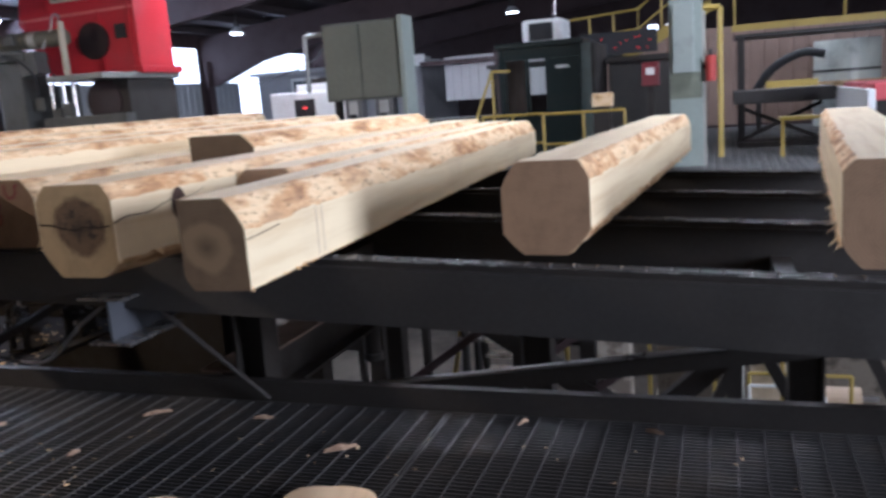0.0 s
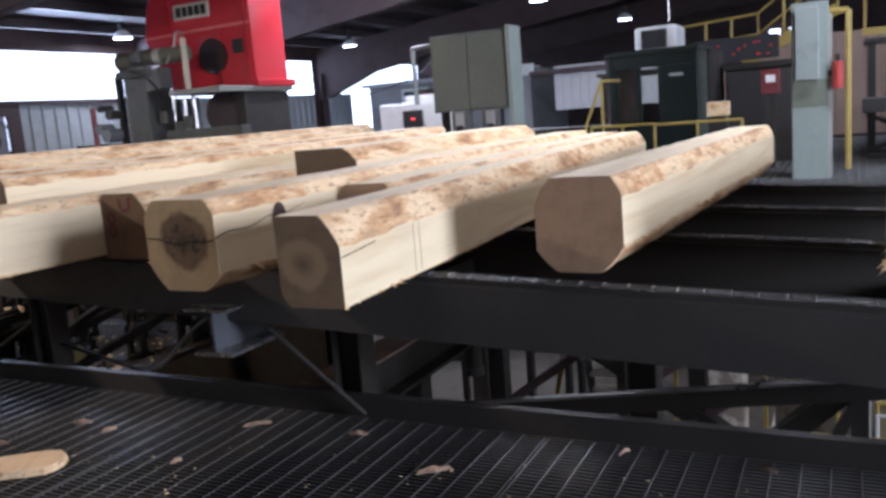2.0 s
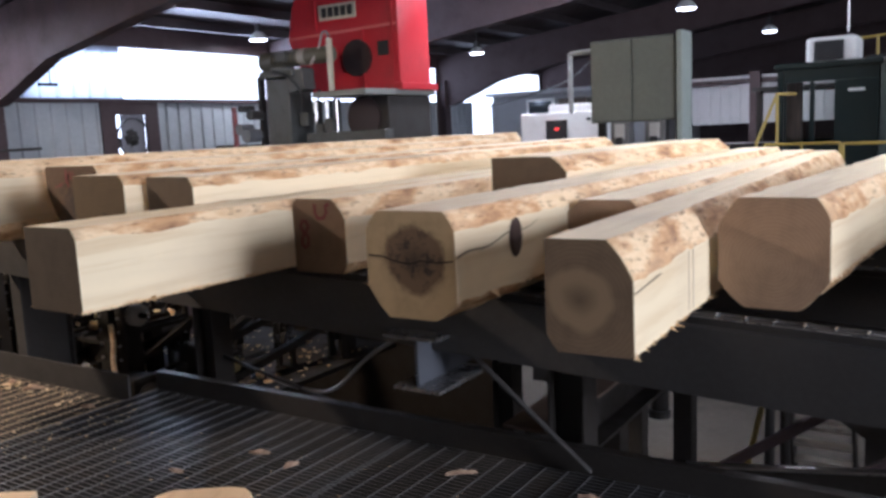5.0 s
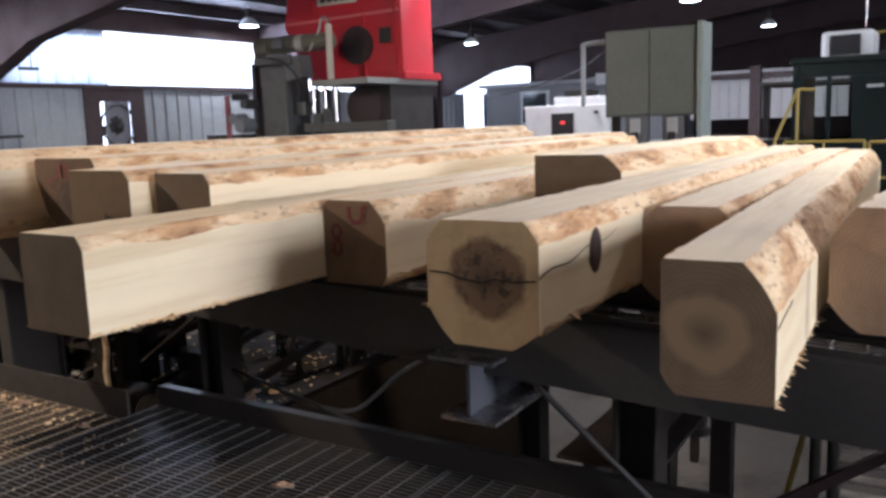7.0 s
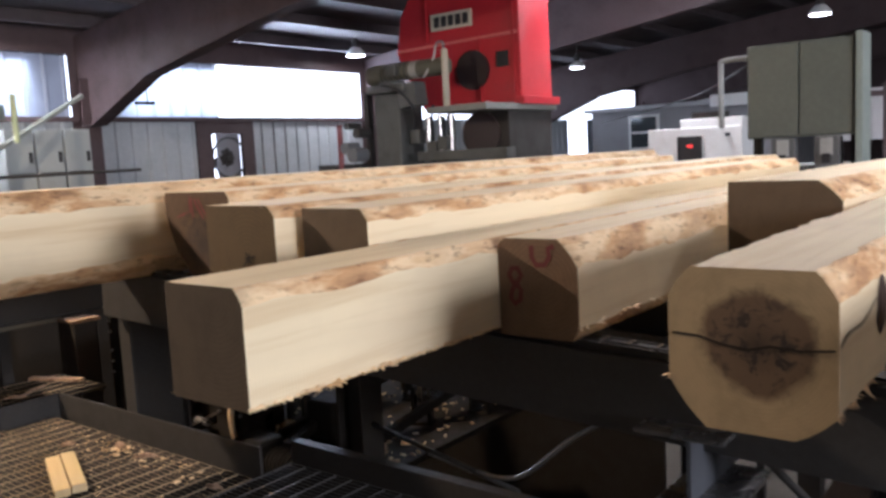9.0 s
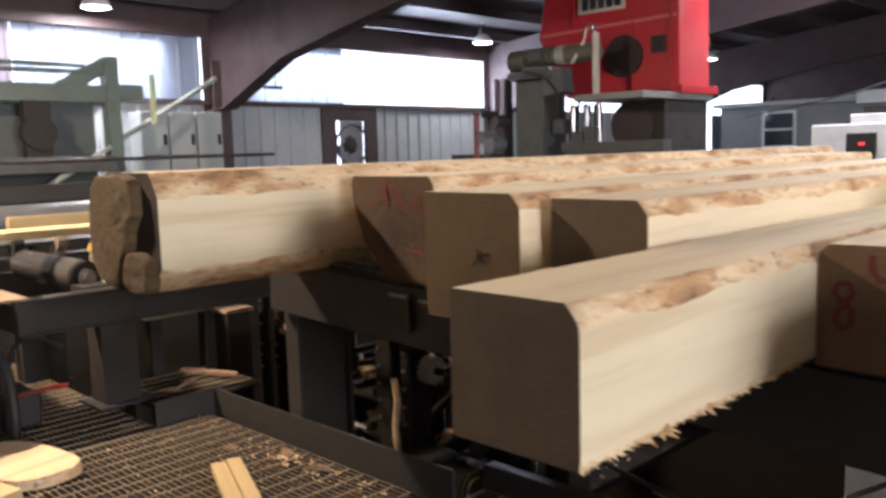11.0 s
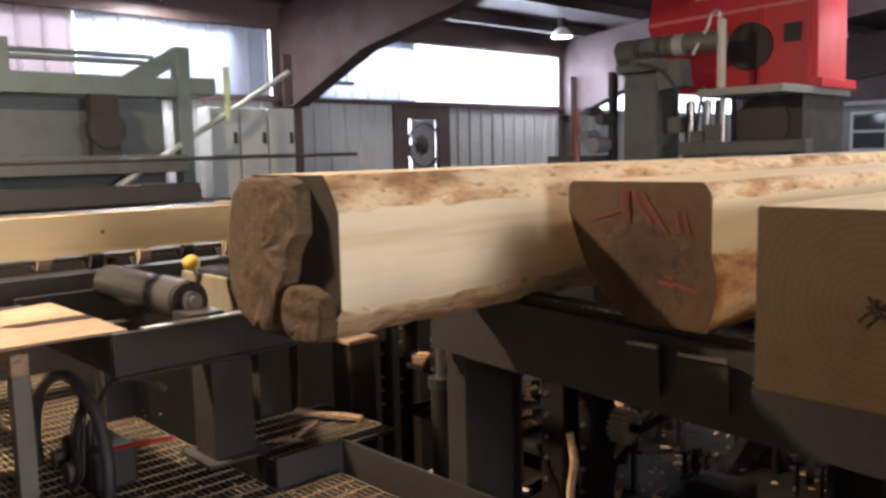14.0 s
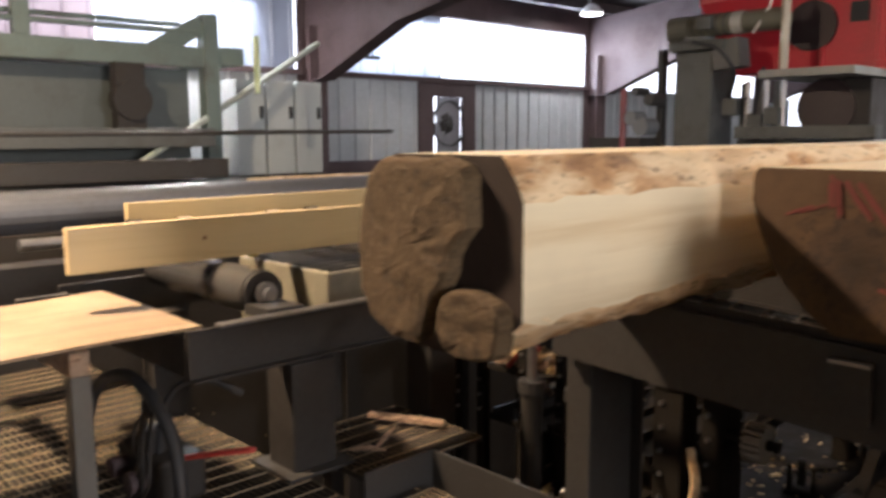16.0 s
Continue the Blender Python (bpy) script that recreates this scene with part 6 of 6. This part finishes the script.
part("scissor", bar(bmesh.new(), (1.7, 14.55, 0.5), (0.5, 14.55, 1.05), 0.05, 0.06), STEEL_DARK, cv)
part("stand", bx(0.5, 1.8, 14.3, 15.0, 0.42, 0.5), STEEL_DARK, cv)
o = thing("step_stool", "yellow steel step on the grating", "step")
part("tread", bx(1.0, 1.55, 12.6, 12.9, 0.90, 0.94), YELLOW, o)
part("leg", bx(1.02, 1.06, 12.62, 12.66, 0.42, 0.90), YELLOW, o)
part("leg", bx(1.49, 1.53, 12.62, 12.66, 0.42, 0.90), YELLOW, o)
o = thing("red_machine", "long red-topped feed machine with a pale side", "machine")
part("top", bx(1.95, 3.6, 11.6, 14.2, 1.12, 1.32, 0.02), painted("faded_red", (0.45, 0.07, 0.08), (0.3, 0.1, 0.1)), o)
part("side", bx(1.86, 1.94, 11.4, 14.2, 0.9, 1.26, 0.01), WHITE, o)
part("base", bx(2.0, 3.5, 11.7, 14.1, 0.42, 1.12), STEEL_DARK, o)
structure("partition_east", corrugated(-6.0, 1.5, 0.42, 2.6, 0), painted("tan_siding", (0.22, 0.15, 0.115), (0.16, 0.11, 0.085)), "tan ribbed partition wall", "wall").matrix_world = pose(3.0, 21.0, 0, 0, 0, -90)
structure("partition_far", corrugated(-3.2, 0.0, 0.2, 2.5, 0), painted("pale_siding", (0.62, 0.62, 0.60), (0.5, 0.5, 0.5)), "pale ribbed siding at the far end", "wall").matrix_world = pose(-9.8, 30.0, 0.5, 0, 0, 90) @ pose(0, 0, 0, 0, 0, 180)
tk = thing("tank", "pale steel tank behind the walkway legs", "tank")
part("shell", rod(bmesh.new(), (2.6, 19.0, 0.42), (2.6, 19.0, 2.05), 0.6, 28), painted("tank_grey", (0.50, 0.53, 0.48)), tk)
part("band", rod(bmesh.new(), (2.6, 19.0, 1.45), (2.6, 19.0, 1.50), 0.61, 28), STEEL_GREY, tk)
conduit("duct_hose", [(0.9, 18.0, 1.2), (1.2, 18.0, 1.6), (1.7, 18.0, 1.85), (2.1, 18.0, 1.8)], 0.08, BLACK, "dark flexible duct behind the walkway legs", "duct")
o = thing("sorting_table", "cluttered grey sorting table with boards", "table")
part("top", bx(0.8, 4.6, 17.9, 18.8, 1.12, 1.18), STEEL_GREY, o)
for k in range(5):
    part("board", box(bmesh.new(), -0.5, 0.5, -0.06, 0.06, 0, 0.05, 0, pose(1.6 + k * 0.5, 18.1 + 0.1 * (k % 3), 1.185 + 0.055 * (k % 2), 0, 0, 12 * k - 20)), BARK, o)
part("leg", bx(0.9, 1.0, 18.0, 18.1, 0.42, 1.12), STEEL_DARK, o)
part("leg", bx(4.4, 4.5, 18.0, 18.1, 0.42, 1.12), STEEL_DARK, o)
o = thing("bark_hog", "dark grey machine housing between cab and column", "machine")
part("body", bx(-1.45, -0.3, 14.6, 16.0, 0.42, 1.85, 0.03), STEEL_GREY, o)
part("hood", bx(-1.5, -0.25, 14.55, 16.05, 1.85, 1.95, 0.02), STEEL_DARK, o)
rng = random.Random(5)
o = thing("indicator_panel", "dark panel with small red lamps on the landing", "panel")
part("board", bx(-2.2, -0.8, 16.42, 16.46, 2.05, 2.45), BLACK, o)
for k in range(12):
    x, z = -2.15 + rng.random() * 1.3, 2.10 + rng.random() * 0.25
    part("lamp", rod(bmesh.new(), (x, 16.40, z), (x, 16.42, z), 0.013, 8), glow("red_lamp%d" % k, (1, 0.02, 0.012), 0.8), o)
o = thing("roof_vent_window", "pair of small bright windows high in the far wall", "window")
part("pane", bx(-2.35, -2.0, 33.9, 33.95, 3.2, 3.6), SKYGLOW, o)
part("pane", bx(-1.7, -1.3, 33.9, 33.95, 3.2, 3.6), SKYGLOW, o)
o = thing("hanging_drop_rod", "thin rod hanging from the roof above the cab", "rod")
part("rod", rod(bmesh.new(), (-2.2, 14.2, 2.66), (-2.2, 14.2, roof_z(-2.2) - 0.2), 0.012, 6), STEEL_BARE, o)
o = thing("side_conveyor", "dark steel conveyor running behind the timbers", "conveyor")
part("bed", bx(-9.5, -3.0, 14.2, 15.2, 0.9, 1.15), STEEL_DARK, o)
for x in (-9.0, -6.0, -3.3):
    part("leg", bx(x - 0.06, x + 0.06, 14.6, 14.72, PIT, 0.9), STEEL_DARK, o)
o = thing("deck_apron", "dark steel apron plates behind the transfer deck", "platform")
part("plate", bx(-7.2, -3.4, 9.4, 10.6, 0.72, 0.80), STEEL_DARK, o)
# added black sheet: blocks light from beyond and darkens the pit
part("skirt", bx(-9.2, -5.0, 9.3, 9.34, PIT, 0.70), PIT_SHADE, o, "black sheet added to close off and darken the pit")
part("support", bx(-7.0, -6.8, 9.6, 9.8, PIT, 0.72), STEEL_DARK, o)
part("support", bx(-3.8, -3.6, 9.6, 9.8, PIT, 0.72), STEEL_DARK, o)

# ---- litter on the walkway ----


SLAB_TOP = sawn("weathered_slab", (0.66, 0.48, 0.29), (0.52, 0.34, 0.19))


def slab(x, y, z, sx, sy, h, yaw, seed, label):
    """Thin sawn slab offcut with a rounded outline."""
    o = thing("slab_offcut", label, "wood offcut", "slab offcuts", at=pose(x, y, z, 0, 0, yaw))
    bm = bmesh.new()
    n = 22
    lo, hi = [], []
    for i in range(n):
        a = 2 * math.pi * i / n
        c, s = math.cos(a), math.sin(a)
        r = 1 / (abs(c) ** 3 + abs(s) ** 3) ** (1 / 3) * (1 + 0.08 * noise.noise(Vector((c * 2, s * 2, seed))))
        lo.append(bm.verts.new((sx * r * c, sy * r * s, 0.001)))
        hi.append(bm.verts.new((sx * 0.96 * r * c, sy * 0.96 * r * s, h * (1 + 0.3 * noise.noise(Vector((c, s, seed + 3)))))))
    top = bm.faces.new(hi)
    bm.faces.new(lo)
    for i in range(n):
        f = bm.faces.new((lo[i], lo[(i + 1) % n], hi[(i + 1) % n], hi[i]))
        f.material_index = 1
    part("slab", bm, [SLAB_TOP, WANE], o)
    return o


slab(-3.34, 3.40, 0.004, 0.22, 0.12, 0.035, 28, 1, "flat pale slab offcut lying on the grating")
slab(-1.15, 3.42, 0.004, 0.19, 0.13, 0.04, 10, 2, "round-edged pale slab offcut on the grating")
slab(-1.75, 3.24, 0.004, 0.16, 0.10, 0.035, -10, 3, "round-edged pale slab offcut on the grating")
slab(-6.93, 3.08, 0.004, 0.36, 0.21, 0.055, 15, 4, "pale rounded slab offcut by the bench")
slab(-7.38, 2.72, 0.004, 0.2, 0.16, 0.06, 40, 5, "pale rounded slab offcut by the bench leg")
o = thing("lumber_offcut", "pair of short pale lumber offcuts side by side", "wood offcut", at=pose(-5.88, 3.69, 0.004, 0, 0, -112))
part("piece", bx(-0.075, -0.003, -0.28, 0.28, 0, 0.045, 0.004), BOARD, o)
part("piece", bx(0.003, 0.075, -0.26, 0.30, 0, 0.043, 0.004), BOARD, o)
o = thing("lumber_block", "short pale lumber block lying by a slab offcut", "wood offcut", at=pose(-4.15, 2.96, 0.004, 0, 0, -60))
part("piece", bx(-0.05, 0.05, -0.16, 0.16, 0, 0.06, 0.005), SLAB_TOP, o)
o = thing("lumber_block", "short thick pale lumber block on the grating", "wood offcut", at=pose(-6.55, 2.80, 0.004, 0, 0, 15))
part("piece", bx(-0.18, 0.18, -0.08, 0.08, 0, 0.10, 0.005), BOARD, o)


def shard(x, y, z, l, w, yaw, seed):
    o = thing("wood_shard", "torn brown splinter of wood on the grating", "wood chip", "wood shards", at=pose(x, y, z, 0, 0, yaw))
    rng = random.Random(seed)
    bm = bmesh.new()
    for k in range(3):
        a = rng.uniform(-0.5, 0.5)
        p = [(-l * rng.uniform(0.5, 1), -w * 0.3 + a * w, 0.001), (0, -w * 0.7 + a * w, 0.004 + 0.012 * rng.random()), (l * rng.uniform(0.5, 1), a * w, 0.002), (0, w * 0.6 + a * w, 0.006)]
        lo = [bm.verts.new(q) for q in p]
        hi = [bm.verts.new((q[0] * 0.9, q[1] * 0.9 + 0.001, q[2] + 0.008 + 0.012 * rng.random())) for q in p]
        bm.faces.new(lo), bm.faces.new(hi)
        for i in range(4):
            bm.faces.new((lo[i], lo[(i + 1) % 4], hi[(i + 1) % 4], hi[i]))
    part("splinter", bm, SPLINTER, o)
    return o


for k, (x, y, l, w, yaw) in enumerate(((-1.34, 3.94, 0.085, 0.03, 30), (-2.6, 3.68, 0.04, 0.016, 80), (-2.51, 4.19, 0.10, 0.009, 35), (-1.90, 4.22, 0.06, 0.014, 10), (-0.6, 4.35, 0.04, 0.012, 60), (0.0, 4.33, 0.05, 0.012, -20), (-3.55, 3.95, 0.06, 0.02, 20), (-3.30, 3.90, 0.05, 0.03, 70),
                                       (-3.75, 3.60, 0.06, 0.02, 0), (-5.05, 4.02, 0.07, 0.03, 10), (-5.75, 4.08, 0.09, 0.04, 30), (-6.05, 4.10, 0.08, 0.04, -20), (-6.35, 3.95, 0.06, 0.03, 50), (-7.36, 4.25, 0.16, 0.02, -60), (-7.30, 4.1, 0.10, 0.03, 40))):
    shard(x, y, 0.004 if k < 13 else 0.106, l, w * 0.7, yaw, 40 + k)
rng = random.Random(11)
bm = bmesh.new()
for k in range(900):
    if k < 420:
        x, y = rng.uniform(-7.0, -4.6), 4.15 - abs(rng.gauss(0, 0.5))
    else:
        x, y = rng.uniform(-8.8, 1.6), rng.uniform(2.3, 4.15)
    s = rng.uniform(0.002, 0.006) * (1.8 if rng.random() < 0.05 else 1)
    box(bm, -s, s, -s * 0.5, s * 0.5, 0, s * 0.5, 0, pose(x, y, 0.004, 0, 0, rng.uniform(0, 180)))
for k in range(70):
    x, y = rng.gauss(-5.75, 0.30), 4.14 - abs(rng.gauss(0, 0.09))
    s = rng.uniform(0.003, 0.008) * (2.0 if rng.random() < 0.12 else 1)
    box(bm, -s * 1.3, s * 1.3, -s * 0.6, s * 0.6, 0, s * 0.8, 0, pose(min(-4.9, max(-7.0, x)), y, 0.004, 0, 0, rng.uniform(0, 180)))
ob = part("sawdust_chips", bm, BARK)
tagged(ob, "scattered pale sawdust and bark chips on the grating", "sawdust", kind="stuff")
bm = bmesh.new()
for k in range(500):
    x, y = rng.uniform(-7.2, -3.0), rng.uniform(4.4, 6.4)
    s = rng.uniform(0.01, 0.035)
    z = PIT
    box(bm, -s, s, -s * 0.6, s * 0.6, 0, s * 0.6, 0, pose(x, y, z, 0, 0, rng.uniform(0, 180)))
for k in range(260):
    x, y = rng.uniform(-7.25, -5.15), rng.uniform(4.78, 7.15)
    s = rng.uniform(0.004, 0.013) * (1.7 if rng.random() < 0.1 else 1)
    box(bm, -s * 1.6, s * 1.6, -s * 0.5, s * 0.5, 0, s * 0.5, 0, pose(x, y, -0.379, 0, 0, rng.uniform(0, 180)))
ob = part("pit_chips", bm, BARK)
tagged(ob, "pale wood chips littering the pit", "wood chips", kind="stuff")


def motions():
    stop = 4.6
    times = (0.0, stop / 2, stop, stop + 0.6, 16.0)
    for key in ("B", "C"):
        m = T[key].matrix_world.copy()
        walk(T[key], [(t, Matrix.Translation((-TRAVEL * min(t, stop), 0, 0.045 * TRAVEL * min(t, stop))) @ m) for t in times])
    for c in chains:
        m = c.matrix_world.copy()
        walk(c, [(t, m @ pose(-TRAVEL * min(t, stop), 0, 0)) for t in times])
    # the board lies flat on the lifting arms, is tipped on edge and raised, then let down again
    moves = ((0.0, 2.84, 1.11, -88), (13.1, 2.84, 1.115, -88), (13.5, 2.86, 1.165, -62), (13.8, 2.87, 1.172, 0), (14.2, 2.88, 1.168, 0), (15.0, 2.95, 1.058, 0), (15.5, 3.0, 1.030, 0), (16.0, 3.06, 1.042, 0))
    walk(board, [(t, pose(-8.0, y, z, 0, r, 0)) for t, y, z, r in moves])
    for arm in arms:
        m = arm.matrix_world.copy()
        walk(arm, [(t, Matrix.Translation((0, 0, z - (0.026 if r < -80 else 0.080) - 0.95)) @ m) for t, y, z, r in moves])


motions()
